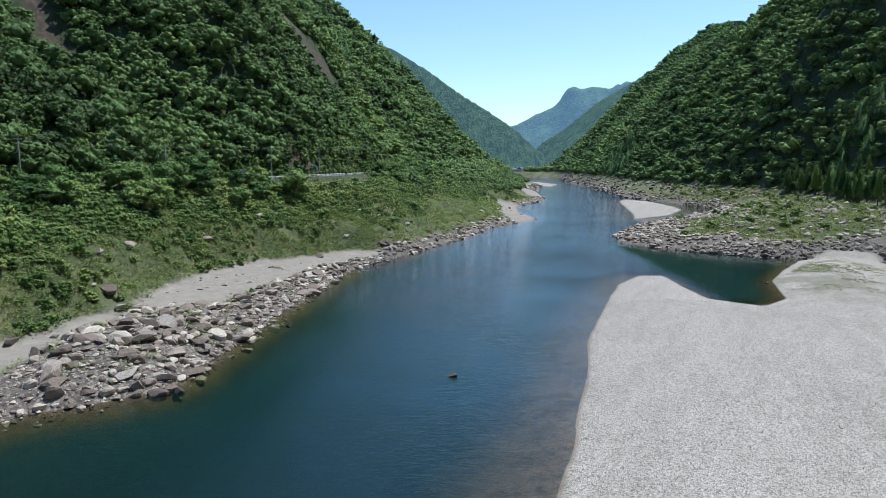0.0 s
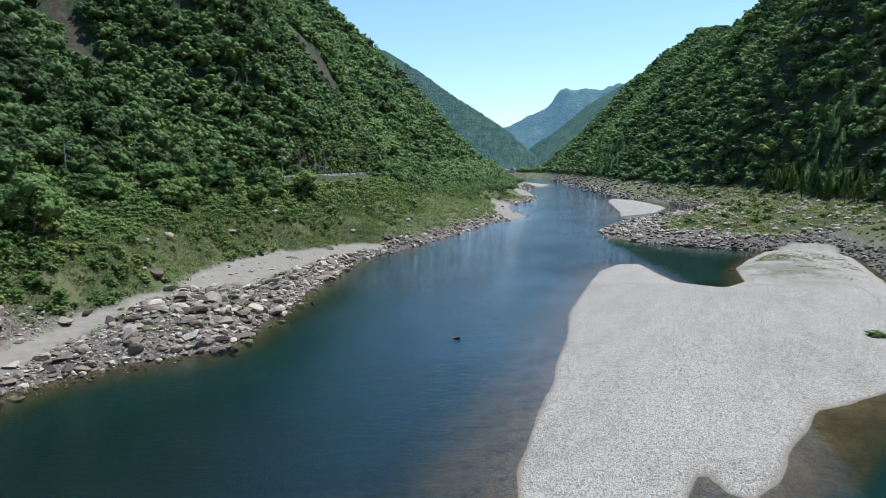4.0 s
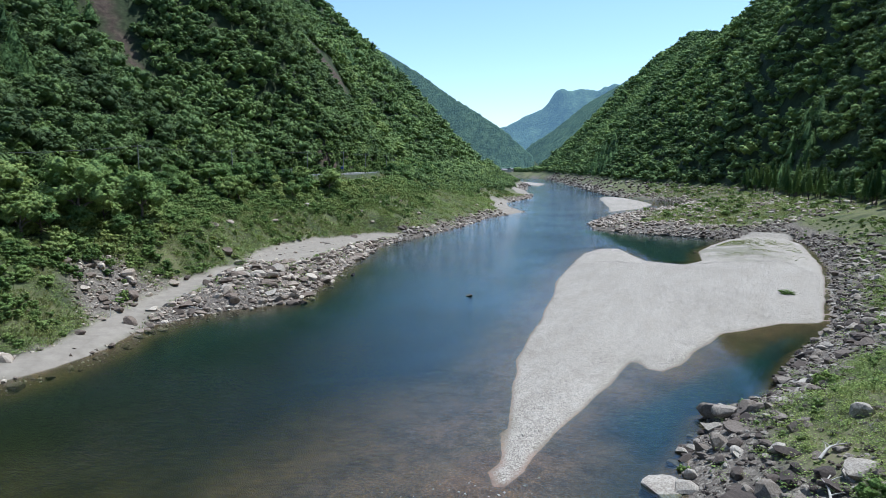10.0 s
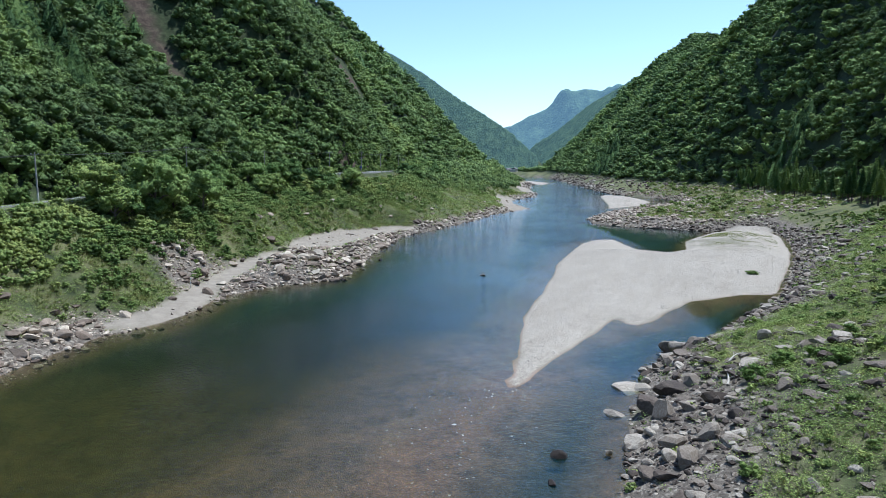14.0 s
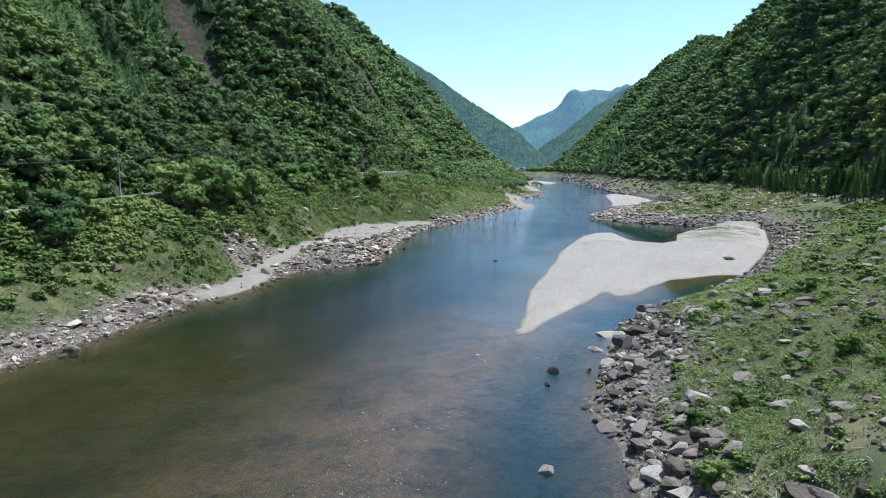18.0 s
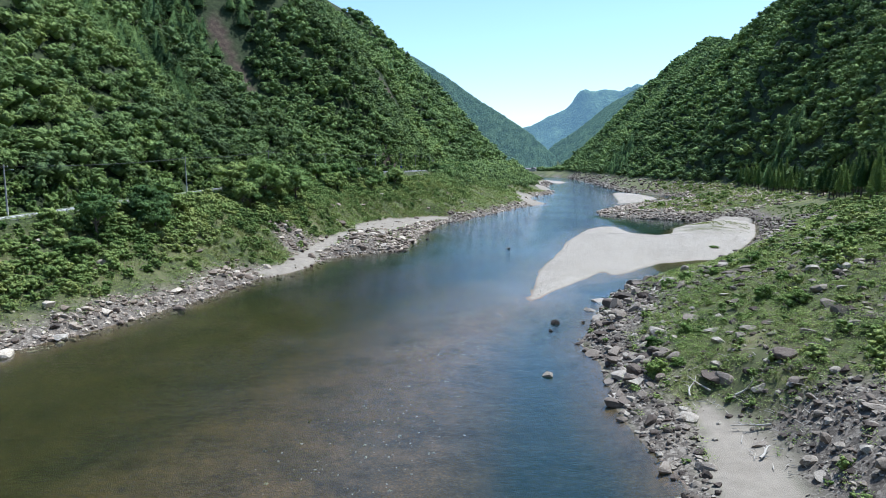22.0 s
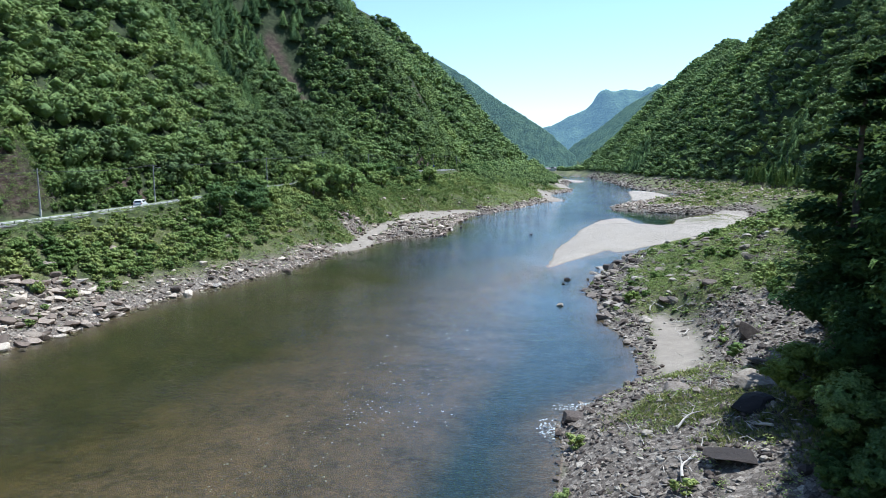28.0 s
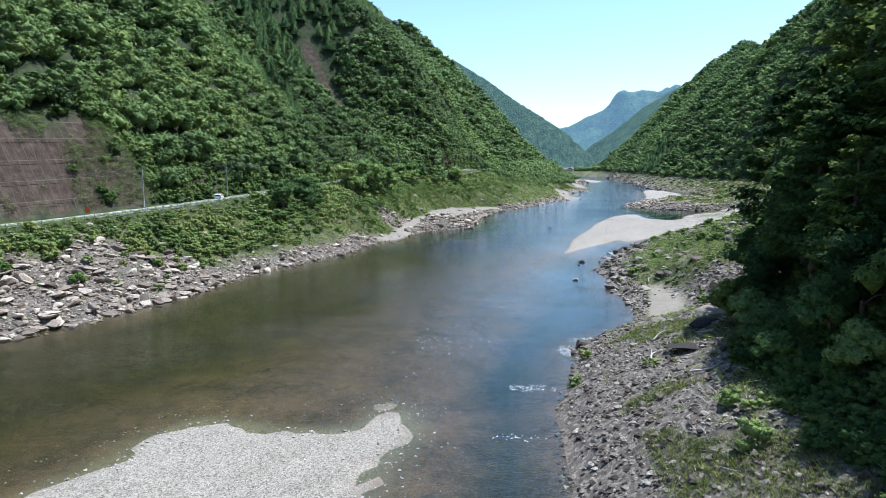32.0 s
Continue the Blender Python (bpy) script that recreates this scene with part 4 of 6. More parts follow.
stone_stuff("distant_bank_stones", SMALL_STONES, x, y, rng.uniform(0.7, 2.0, len(x)), 0.2, "pale stones along the distant river banks")

# boulders that stand out, as half length, on both banks and in the stream
MARKED = [(1.1, 67.4, 0.6), (-21.6, 89.3, 0.7), (-27.4, 71, 1.35), (-31.9, 64.1, 1.5), (-34.5, 72.4, 1.9), (-26.4, 62.8, 0.9), (-32.4, 89.9, 1.3), (-34, 78.9, 1.6), (-47.5, 128, 1.1), (-34.2, 130.9, 1.2), (-27.9, 74.8, 1.15), (20, 12.2, 1.9), (14.4, 6, 1.0), (18.5, 6.4, 1.4), (10.6, 0.3, 1.9), (14.3, 4.8, 0.9), (7.7, -6.9, 1.15), (10.9, -11, 1.5), (13.5, -5.5, 2.0), (1, -15.3, 0.8), (5.2, -14.7, 0.5), (8, -12.2, 0.6)]
MARKED += [(5.1, -33.5, 1.5), (10.1, -32.3, 1.4), (4.5, -42.8, 1.4), (2.6, -47.5, 1.0), (7, -52.8, 1.0), (5.2, -51.8, 0.8), (10, -58.2, 0.7), (-0.1, -19.6, 0.5), (-3.3, -38.6, 0.9), (-8.4, -86.5, 1.6), (11.3, -74.5, 2.4), (-0.1, -87.7, 1.5)]
MARKED += [(5, -92, 2.6), (2.4, -96.6, 2.1), (-1.1, -103.3, 1.9), (7.5, -86, 1.7)]
bx, by = strewn(3600, -98, 62, -124, 168, stone_chance)
calm_foot = (by < -76) & (bx > -40)
bx, by = bx[~calm_foot][:140], by[~calm_foot][:140]
bs = np.clip(0.7 * rng.uniform(0.05, 1, len(bx)) ** -0.33, 0.7, 1.8)
sx_, sy_ = strewn(900, -96, -68, -96, -40, lambda x, y: (along(x, y, LEFT_EDGE)[1] > 0) * smooth(17, 10, along(x, y, LEFT_EDGE)[0]) * smooth(-96, -80, y) * smooth(-40, -52, y))
sx_, sy_ = sx_[:80], sy_[:80]
rx_, ry_ = strewn(700, 6, 52, -52, 30, lambda x, y: (along(x, y, RIGHT_EDGE)[1] < 0) * (along(x, y, FOOT)[1] > 0) * smooth(2, 6, along(x, y, RIGHT_EDGE)[0]))
rx_, ry_ = rx_[:60], ry_[:60]
slab = len(bx)
bx, by = np.concatenate([bx, sx_, rx_]), np.concatenate([by, sy_, ry_])
bs = np.concatenate([bs, rng.uniform(0.75, 1.7, len(sx_)), rng.uniform(0.6, 1.35, len(rx_))])
mx, my, ms = np.array(MARKED).T
bx, by, bs = np.concatenate([mx, bx]), np.concatenate([my, by]), np.concatenate([ms, bs])
bz = height(bx, by)
marked = len(MARKED)
for k in range(len(bx)):
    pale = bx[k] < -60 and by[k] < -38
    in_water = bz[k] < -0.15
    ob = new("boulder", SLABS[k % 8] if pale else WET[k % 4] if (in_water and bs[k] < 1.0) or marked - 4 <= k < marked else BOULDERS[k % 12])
    s = bs[k]
    tall = 0.4 if marked - 4 <= k < marked else rng.uniform(0.6, 1.0)
    top = max(bz[k] + s * 0.2 * tall, (0.12 if s < 0.75 else -0.06) * s if k < marked else -9)
    ob.matrix_world = pose(bx[k], by[k], top, rng.uniform(-14, 14), rng.uniform(-14, 14), rng.uniform(0, 360)) @ Matrix.Diagonal((s, s, s * tall, 1))
    if in_water:
        words = "wet grey boulder standing in the shallow river"
    elif pale:
        words = "pale beige angular slab tumbled on the bank below the road"
    elif s > 1.25:
        words = "large weathered brown-grey boulder on the stony bank"
    else:
        words = "angular grey boulder among smaller bank stones"
    tagged(ob, words, "boulder", group="boulders on the river banks")

# pebbles on the gravel bar
def bar_chance(x, y):
    return (inside(x, y, MAIN_BAR) > 0.4) * 1.0


x, y = strewn(60000, -2, 75, 2, 105, bar_chance)
stone_stuff("bar_pebbles", [OCTA], x, y, np.clip(0.03 * rng.uniform(0.02, 1, len(x)) ** -0.35, 0.03, 0.1), 0.1, "pale rounded pebbles covering the gravel bar", PEBBLE)


def shallow_chance(x, y):
    low = inside(x, y, SHALLOWS)
    d = along(x, y, SHOAL)[0]
    return np.maximum(smooth(-9, 1, low) * (0.35 + 0.65 * smooth(3, -1, np.abs(low) - 1.5)), 0.35 * smooth(9, 1, d) * (y < 2))


x, y = strewn(15000, -58, 4, -140, 2, shallow_chance)
stone_stuff("shallow_pebbles", RUBBLE, x, y, np.clip(0.06 * rng.uniform(0.02, 1, len(x)) ** -0.35, 0.06, 0.17), 0.25, "pale pebbles and cobbles on the river shoal", PEBBLE)


# ---- grass and shrubs on the banks ----
def tuft(seed, blades=9):
    """A tuft of narrow bent blades."""
    r = np.random.default_rng(seed)
    vs, ts = [], []
    for k in range(blades):
        a, lean, h = r.uniform(0, 6.28), r.uniform(0.2, 0.9), r.uniform(0.45, 1.0)
        w = r.uniform(0.04, 0.09)
        b = np.array([math.cos(a + 1.57) * w, math.sin(a + 1.57) * w, 0])
        c = np.array([math.cos(a), math.sin(a), 0]) * r.uniform(0.05, 0.5)
        vs += [c - b, c + b, c + np.array([math.cos(a) * lean, math.sin(a) * lean, h])]
        ts.append([3 * k, 3 * k + 1, 3 * k + 2])
    return np.array(vs), np.zeros((0, 4), int), np.array(ts)


TUFTS = [tuft(300 + k) for k in range(6)]


def grass_chance(x, y):
    grass, rock, sand, gravel = zones(x, y)
    clump = fbm(x, y, 6, 81)
    return grass * (1 - rock) * (1 - sand) * (gravel < 0.4) * smooth(0.25, 0.5, clump)


x, y = strewn(230000, -100, 70, -124, 175, grass_chance)
tall = rng.uniform(0.2, 0.5, len(x))
stuff("bank_grass", TUFTS, GRASS, np.stack([x, y, height(x, y) - 0.05], 1), tall * 1.3, tall, "tall yellow-green grass on the river banks", "grass")
x, y = strewn(70000, -90, -16, 20, 190, grass_chance)
tall = rng.uniform(0.35, 0.8, len(x))
stuff("tall_grass", TUFTS, GRASS, np.stack([x, y, height(x, y) - 0.05], 1), tall * 1.2, tall, "tall pale grass on the bank below the road", "grass")
x, y = strewn(52000, -60, 190, 170, 420, grass_chance)
tall = rng.uniform(0.6, 1.3, len(x))
stuff("far_bank_grass", TUFTS, GRASS, np.stack([x, y, height(x, y) - 0.05], 1), tall * 1.5, tall, "yellow-green grass on the far terrace", "grass")


def shrub_chance(x, y):
    """Thick on the upper left bank, thin towards the water and on the right-hand slope."""
    db, sb, _ = along(x, y, ROAD)
    dl, sl, _ = along(x, y, LEFT_EDGE)
    dr, sr, _ = along(x, y, RIGHT_EDGE)
    df, sf, _ = along(x, y, FOOT)
    grass, rock, sand, gravel = zones(x, y)
    clump = fbm(x, y, 11, 91)
    left = (dl * sl > 0) & (-db * sb > 5)
    share = dl / (dl + db + 0.1)
    a = np.where(left, smooth(0.16 + 0.05 * smooth(10, 40, y), 0.44 + 0.08 * smooth(10, 40, y), share + (0.5 + 0.4 * smooth(10, 40, y)) * (clump - 0.5)) * smooth(0.3, 0.42, clump + 0.25 * share + 0.12 * smooth(40, 10, y)), 0)
    over = -df * sf
    right = (-dr * sr > 0) & (over < 4)
    b = np.where(right, (1 - 0.85 * smooth(-70, -80, y)) * 1.0, 0) * np.where(right, 0.25 + 0.6 * smooth(0.4, 0.55, clump) + 0.5 * smooth(-14, 0, over), 0)
    return np.maximum(a, b) * (1 - rock * 0.85) * (1 - sand) * (gravel < 0.3)


x, y = strewn(18500, -106, -5, -124, 250, shrub_chance)
db = along(x, y, ROAD)[0]
seen = (db < 9) & (y > 170) & (y < 305)
x, y, db = x[~seen], y[~seen], db[~seen]
size = rng.uniform(0.5, 1.0, len(x)) * (0.85 + 0.75 * smooth(26, 8, db))
low_sight = smooth(-110, -90, y) * smooth(0, -8, y) + smooth(165, 180, y) * smooth(330, 300, y)
size = size * (1 - 0.5 * low_sight * smooth(11, 6, db))
stuff("bank_shrubs", SHRUBS, SHRUB, np.stack([x, y, height(x, y, False) - 0.15 * size], 1), size * 1.15, size * rng.uniform(0.75, 1.25, len(x)), "dense green shrubs below the road", "shrubs", np.clip(0.6 + 1.7 * (fbm(x, y, 7, 93) - 0.5) + 0.6 * rng.uniform(-0.5, 0.5, len(x)), 0, 1))
x, y = strewn(11000, -6, 120, -130, 160, shrub_chance)
size = rng.uniform(0.2, 0.6, len(x)) * (1 + 1.2 * smooth(25, 5, along(x, y, FOOT)[0]))
stuff("slope_shrubs", [broad_crown(180 + k, 46, 0.18, 6) for k in range(4)], SHRUB, np.stack([x, y, height(x, y, False) - 0.12], 1), size, size * rng.uniform(0.7, 1.1, len(x)), "low green shrubs among the stones of the slope", "shrubs", np.clip(0.62 + 1.5 * (fbm(x, y, 7, 93) - 0.5) + 0.6 * rng.uniform(-0.5, 0.5, len(x)), 0, 1))
x, y = strewn(3000, -40, 200, 165, 460, shrub_chance)
seen = ((along(x, y, ROAD)[0] < 9) & (y < 305)) | ((x > 50) & (rng.uniform(0, 1, len(x)) < 0.6))
x, y = x[~seen], y[~seen]
size = rng.uniform(0.7, 2.0, len(x))
stuff("far_shrubs", BROAD_FAR, SHRUB, np.stack([x, y, height(x, y, False) - 0.2], 1), size, size, "green shrubs on the far banks", "shrubs", np.clip(0.55 + 0.6 * rng.uniform(-0.5, 0.5, len(x)), 0, 1))

# trees and bushes between the far road and the water
x, y = jitter_grid(-60, 110, 232, 860, 3.8)
dl, sl, _ = along(x, y, LEFT_EDGE)
db, sb, _ = along(x, y, ROAD)
share = dl / (dl + db + 0.1)
toe = smooth(300, 400, y)
keep = (sl > 0) & (sb < 0) & (db > 4.5) & (share + 0.4 * (fbm(x, y, 22, 191) - 0.5) > 0.46 - 0.16 * toe) & (fbm(x, y, 13, 193) > 0.38 - 0.2 * toe)
x, y, share, toe = x[keep], y[keep], share[keep], toe[keep]
size = rng.uniform(1.2, 2.3, len(x)) * (0.7 + 0.8 * smooth(0.5, 0.85, share)) * (1 + 0.8 * toe)
stuff("far_bank_trees", BROAD_FAR, BROAD, np.stack([x, y, height(x, y, False) - 0.3], 1), size, size * rng.uniform(0.8, 1.3, len(x)), "bushes and young trees on the bank below the far road", "trees", np.clip(0.5 + 0.9 * rng.uniform(-0.5, 0.5, len(x)), 0, 1))

x, y = rng.normal(78, 9, 5200), rng.normal(132, 11, 5200)
keep = (inside(x, y, MAIN_BAR) > 2) & (rng.uniform(0, 1, 5200) < smooth(0.35, 0.6, fbm(x + 0.6 * y, y, 5, 181)))
x, y = x[keep], y[keep]
tall = rng.uniform(0.12, 0.3, len(x))
stuff("bar_grass", TUFTS, GRASS, np.stack([x, y, height(x, y) - 0.03], 1), tall * 1.8, tall, "thin grass coming up through the gravel bar", "grass")

x, y = strewn(26000, -9, 8, -140, -76, lambda x, y: (along(x, y, RIGHT_EDGE)[1] < 0) * smooth(3, 7, along(x, y, RIGHT_EDGE)[0]) * smooth(0.5, 0.62, fbm(x, y, 4.5, 183)))
tall = rng.uniform(0.15, 0.42, len(x))
stuff("foot_grass", TUFTS, GRASS, np.stack([x, y, height(x, y) - 0.03], 1), tall * 1.5, tall, "patches of yellow-green grass on the rubble below the cliff", "grass")

# low leafy cover between the stones
LOW_COVER = [broad_crown(190 + k, 28, 0.15) for k in range(6)]


def cover_chance(x, y):
    grass, rock, sand, gravel = zones(x, y)
    patch = smooth(0.25, 0.4, fbm(x, y, 5, 83)) * (0.3 + 0.75 * smooth(0.3, 0.5, fbm(x, y, 1.8, 85)))
    land = height(x, y, False) > 0.5
    below = (along(x, y, FOOT)[1] > 0) & (along(x, y, ROAD)[1] < 0)
    return patch * (1 - 0.93 * rock) * (1 - sand) * (gravel < 0.3) * land * below


for side, x0, x1, y0, y1, n in (("right", -6, 110, -128, 100, 135000), ("left", -104, -18, -124, 175, 125000)):
    x, y = strewn(n, x0, x1, y0, y1, cover_chance)
    size = rng.uniform(0.16, 0.46, len(x)) * (0.8 + 0.6 * fbm(x, y, 4, 87))
    stuff("low_growth", LOW_COVER, SHRUB, np.stack([x, y, height(x, y, False) + 0.02], 1), size * 1.5, size * 0.8, "low leafy weeds and creepers between the stones", "weeds", np.clip(0.5 + 0.5 * rng.uniform(0, 1, len(x)) + 0.7 * (fbm(x, y, 6, 89) - 0.5), 0, 1))

x, y = strewn(30000, -75, 45, 60, 330, cover_chance)
seen = (along(x, y, ROAD)[0] < 10) & (y > 165) & (y < 305)
x, y = x[~seen], y[~seen]
size = rng.uniform(0.4, 0.95, len(x)) * (0.6 + 0.8 * fbm(x, y, 9, 87))
stuff("terrace_growth", LOW_COVER, SHRUB, np.stack([x, y, height(x, y, False)], 1), size * 1.4, size * 0.8, "lush yellow-green weeds and bushes on the bank below the far road", "weeds", np.clip(0.6 + 0.4 * rng.uniform(-0.5, 0.5, len(x)) + 0.9 * (fbm(x, y, 12, 89) - 0.5), 0, 1))
x, y = strewn(16000, 50, 175, 160, 330, cover_chance)
size = rng.uniform(0.35, 0.8, len(x))
stuff("far_terrace_growth", LOW_COVER, SHRUB, np.stack([x, y, height(x, y, False)], 1), size * 1.5, size * 0.6, "bright low grass and weeds on the stony far terrace", "weeds", np.clip(0.72 + 0.4 * rng.uniform(-0.5, 0.5, len(x)), 0, 1))

# growth on the cut slope just above the road
x, y = jitter_grid(-150, 60, -110, 330, 1.9)
db, sb, _ = along(x, y, ROAD)
out = db * sb
net = smooth(-108, -98, y) * smooth(-16, -26, y)
keep = (out > 4.2 + 1.3 * net) & (out < 17 + 7 * net) & (rng.uniform(0, 1, len(x)) < (0.92 - 0.76 * net)) & (fbm(x, y, 9, 95) > 0.26 + 0.3 * net * smooth(20, 13, out))
x, y = x[keep], y[keep]
size = rng.uniform(0.9, 2.0, len(x))
stuff("roadside_growth", [broad_crown(170 + k, 110, 0.11, 10) for k in range(4)], SHRUB, np.stack([x, y, height(x, y, False) - 0.2], 1), size, size * rng.uniform(0.8, 1.5, len(x)), "green vines and shrubs over the cut slope above the road", "shrubs", rng.uniform(0, 0.7, len(x)))


x, y = strewn(26000, -128, -92, -112, 2, lambda x, y: (along(x, y, ROAD)[1] > 0) * smooth(5.0, 6.0, along(x, y, ROAD)[0]) * smooth(18, 15, along(x, y, ROAD)[0]) * smooth(0.47, 0.6, fbm(x, y, 6, 97) + 0.14 * smooth(-46, -32, y)))
size = rng.uniform(0.3, 0.75, len(x))
stuff("cut_face_vines", LOW_COVER, SHRUB, np.stack([x + 0.25, y, height(x, y, False) + 0.1], 1), size * 1.3, size * 0.9, "green vines creeping over the netted cut face", "vines", rng.uniform(0.1, 0.8, len(x)))


# ---- single trees and shrubs ----
def tree(name, seed, crown, trunk_h, crown_r, crown_h, mat, lean=0.3):
    r = np.random.default_rng(seed)
    root = new(name)
    top = np.array([r.uniform(-lean, lean), r.uniform(-lean, lean), trunk_h + crown_h * 0.45])
    pieces = [tube([(0, 0, -0.6), (0, 0, 0.2), top * 0.5 + (0.1, 0.05, 0), top], [0.035 * crown_r + 0.16, 0.03 * crown_r + 0.11, 0.02 * crown_r + 0.08, 0.04])]
    part("trunk", array_mesh("trunk", *joined(pieces), mat=BARK, flat=False), root)
    for k in range(3):
        a = k * 2.1 + r.uniform(0, 0.8)
        foot = top * r.uniform(0.45, 0.7)
        end = foot + np.array([math.cos(a) * crown_r * 0.55, math.sin(a) * crown_r * 0.55, crown_h * 0.3])
        part("limb", array_mesh("limb", *tube([foot, (foot + end) / 2 + (0, 0, 0.2), end], [0.1, 0.06, 0.02], 5), mat=BARK, flat=False), root)
    v, q, t = crown
    v = v * np.array([crown_r, crown_r, crown_h]) + np.array([0, 0, trunk_h])
    part("crown", array_mesh("crown", v, q, t, mat, flat=False), root)
    return root


TREES = [tree("broadleaf_tree", 400 + k, broad_crown(410 + k, 900, 0.075, 60), 1.6, 2.6, 2.4, BROAD_ONE) for k in range(4)]
BUSHES = []
for k in range(4):
    root = new("shrub")
    r = np.random.default_rng(430 + k)
    for j in range(3):
        a = j * 2.1 + k
        part("stem", array_mesh("stem", *tube([(0, 0, -0.2), (math.cos(a) * 0.2, math.sin(a) * 0.2, 0.35), (math.cos(a) * 0.45, math.sin(a) * 0.45, 0.9)], [0.05, 0.04, 0.015], 5), mat=BARK, flat=False), root)
    v, q, t = broad_crown(440 + k, 1100, 0.055, 14)
    part("crown", array_mesh("crown", v * np.array([1, 1, 0.85]) + np.array([0, 0, -0.05]), q, t, SHRUB_ONE, flat=False), root)
    BUSHES.append(root)


def set_out(templates, x, y, scale, label, category, group, sink=0.1):
    """Copies of things at places; the templates themselves stand at the first ones."""
    z = height(x, y, False)
    made = []
    for k in range(len(x)):
        m = pose(x[k], y[k], z[k] - sink, 0, 0, float(rng.uniform(0, 360)))
        if k < len(templates):
            ob = templates[k]
            ob.matrix_world = m
        else:
            ob = copy_thing(templates[k % len(templates)], m)
        s = scale[k]
        ob.scale = (s, s, s * float(rng.uniform(0.85, 1.15)))
        tagged(ob, label(s) if callable(label) else label, category, group)
        made.append(ob)
    return made


x, y = strewn(900, -98, 30, -120, 175, shrub_chance)
bare_foot = (x > -40) & (y < -72) & (rng.uniform(0, 1, len(x)) < 0.85)
x, y = x[~bare_foot][:170], y[~bare_foot][:170]
set_out(BUSHES, x, y, rng.uniform(0.7, 1.5, len(x)), lambda s: "rounded green shrub growing on the bank" if s > 1.1 else "small bright green shrub among grass and stones", "shrub", "shrubs on the banks")


def tree_chance(x, y):
    db, sb, _ = along(x, y, ROAD)
    out = db * sb
    low_sight = smooth(-110, -90, y) * smooth(2, -6, y) + smooth(176, 186, y) * smooth(236, 230, y)
    return smooth(-17, -9, out) * smooth(-3.5, -6, out) * (1 - low_sight) * (0.35 + 0.65 * smooth(0.4, 0.6, fbm(x, y, 16, 97)))


x, y = strewn(3000, -94, 10, -70, 420, tree_chance)
x, y = x[:150], y[:150]
set_out(TREES, x, y, rng.uniform(0.7, 1.5, len(x)), lambda s: "spreading broadleaf tree in full leaf beside the road" if s > 1.2 else "young broadleaf tree with a dense green crown", "tree", "trees below the road")

bigger = [copy_thing(t, pose(0, 0, 0)) for t in TREES]
set_out(bigger, np.array([-63, -58, -69, -57, -70]), np.array([64, 76, 55, 138, 88]), np.array([2.2, 1.7, 1.8, 1.4, 1.5]), "old spreading broadleaf tree with layered dark boughs below the road", "tree", "trees below the road")

# tall firs at the foot of the right-hand cliff
FIRS = []
for k in range(3):
    root = new("fir_tree")
    part("trunk", array_mesh("trunk", *tube([(0, 0, -1), (0, 0, 0.5), (0.15, 0.1, 9), (0.1, 0.2, 17), (0.1, 0.2, 22)], [0.5, 0.4, 0.3, 0.17, 0.03], 9), mat=BARK, flat=False), root)
    r = np.random.default_rng(460 + k)
    for j in range(9):
        a, h = r.uniform(0, 6.28), 5.5 + j * 1.7
        reach = 4.3 * (1 - (h - 4) / 20)
        part("limb", array_mesh("limb", *tube([(0, 0, h), (math.cos(a) * reach * 0.5, math.sin(a) * reach * 0.5, h + 0.3), (math.cos(a) * reach, math.sin(a) * reach, h + 0.7)], [0.12, 0.08, 0.02], 5), mat=BARK, flat=False), root)
    v, q, t = pine_crown(470 + k, 6500, 0.07)
    part("crown", array_mesh("crown", v * np.array([5.2, 5.2, 6.4]) + np.array([0, 0, 2.6]), q, t, CEDAR_ONE), root)
    FIRS.append(root)
fx = np.array([10, 14.5, 8.5, 18, 16, 11, 21, 13.5, 24, 5.5, 6.5, 9, 12])
fy = np.array([-94, -101, -104, -92, -110, -113, -101, -85, -88, -117, -110, -121, -127])
set_out(FIRS, fx, fy, np.array([1.0, 1.15, 0.8, 1.1, 1.2, 0.95, 1.2, 0.85, 1.1, 0.6, 0.8, 0.85, 1.0]), "tall dark fir with layered drooping branches beside the cliff", "tree", "firs below the cliff")
pine = copy_thing(FIRS[1], pose(-73, 714, float(height(np.array([-73.0]), np.array([714.0]), False)[0]) + 3, 0, 0, 60))
pine.scale = (0.85, 0.85, 0.75)
tagged(pine, "lone pine standing above the other trees on the ridge", "tree")
# cedars with bare lower trunks along the foot of the right-hand hill
CEDARS = []
for k in range(3):
    root = new("cedar_tree")
    part("trunk", array_mesh("trunk", *tube([(0, 0, -1), (0, 0, 0.4), (0.1, 0.05, 6), (0.1, 0.1, 13)], [0.34, 0.27, 0.2, 0.04], 7), mat=BARK, flat=False), root)
    v, q, t = cedar_crown(500 + k, 520, 0.13)
    part("crown", array_mesh("crown", v * np.array([2.3, 2.3, 3.0]) + np.array([0, 0, 4.2]), q, t, CEDAR_ONE), root)
    CEDARS.append(root)
x, y = rng.uniform(40, 185, 2600), rng.uniform(20, 340, 2600)
d, s, _ = along(x, y, FOOT)
keep = (-d * s > -5) & (-d * s < 9) & (rng.uniform(0, 1, 2600) < smooth(0.35, 0.5, fbm(x, y, 26, 99)))
x, y = x[keep][:110], y[keep][:110]
set_out(CEDARS, x, y, rng.uniform(0.6, 1.15, len(x)), lambda s: "tall dark cedar with a bare lower trunk" if s > 0.85 else "young dark green cedar at the foot of the hill", "tree", "cedars below the hill")
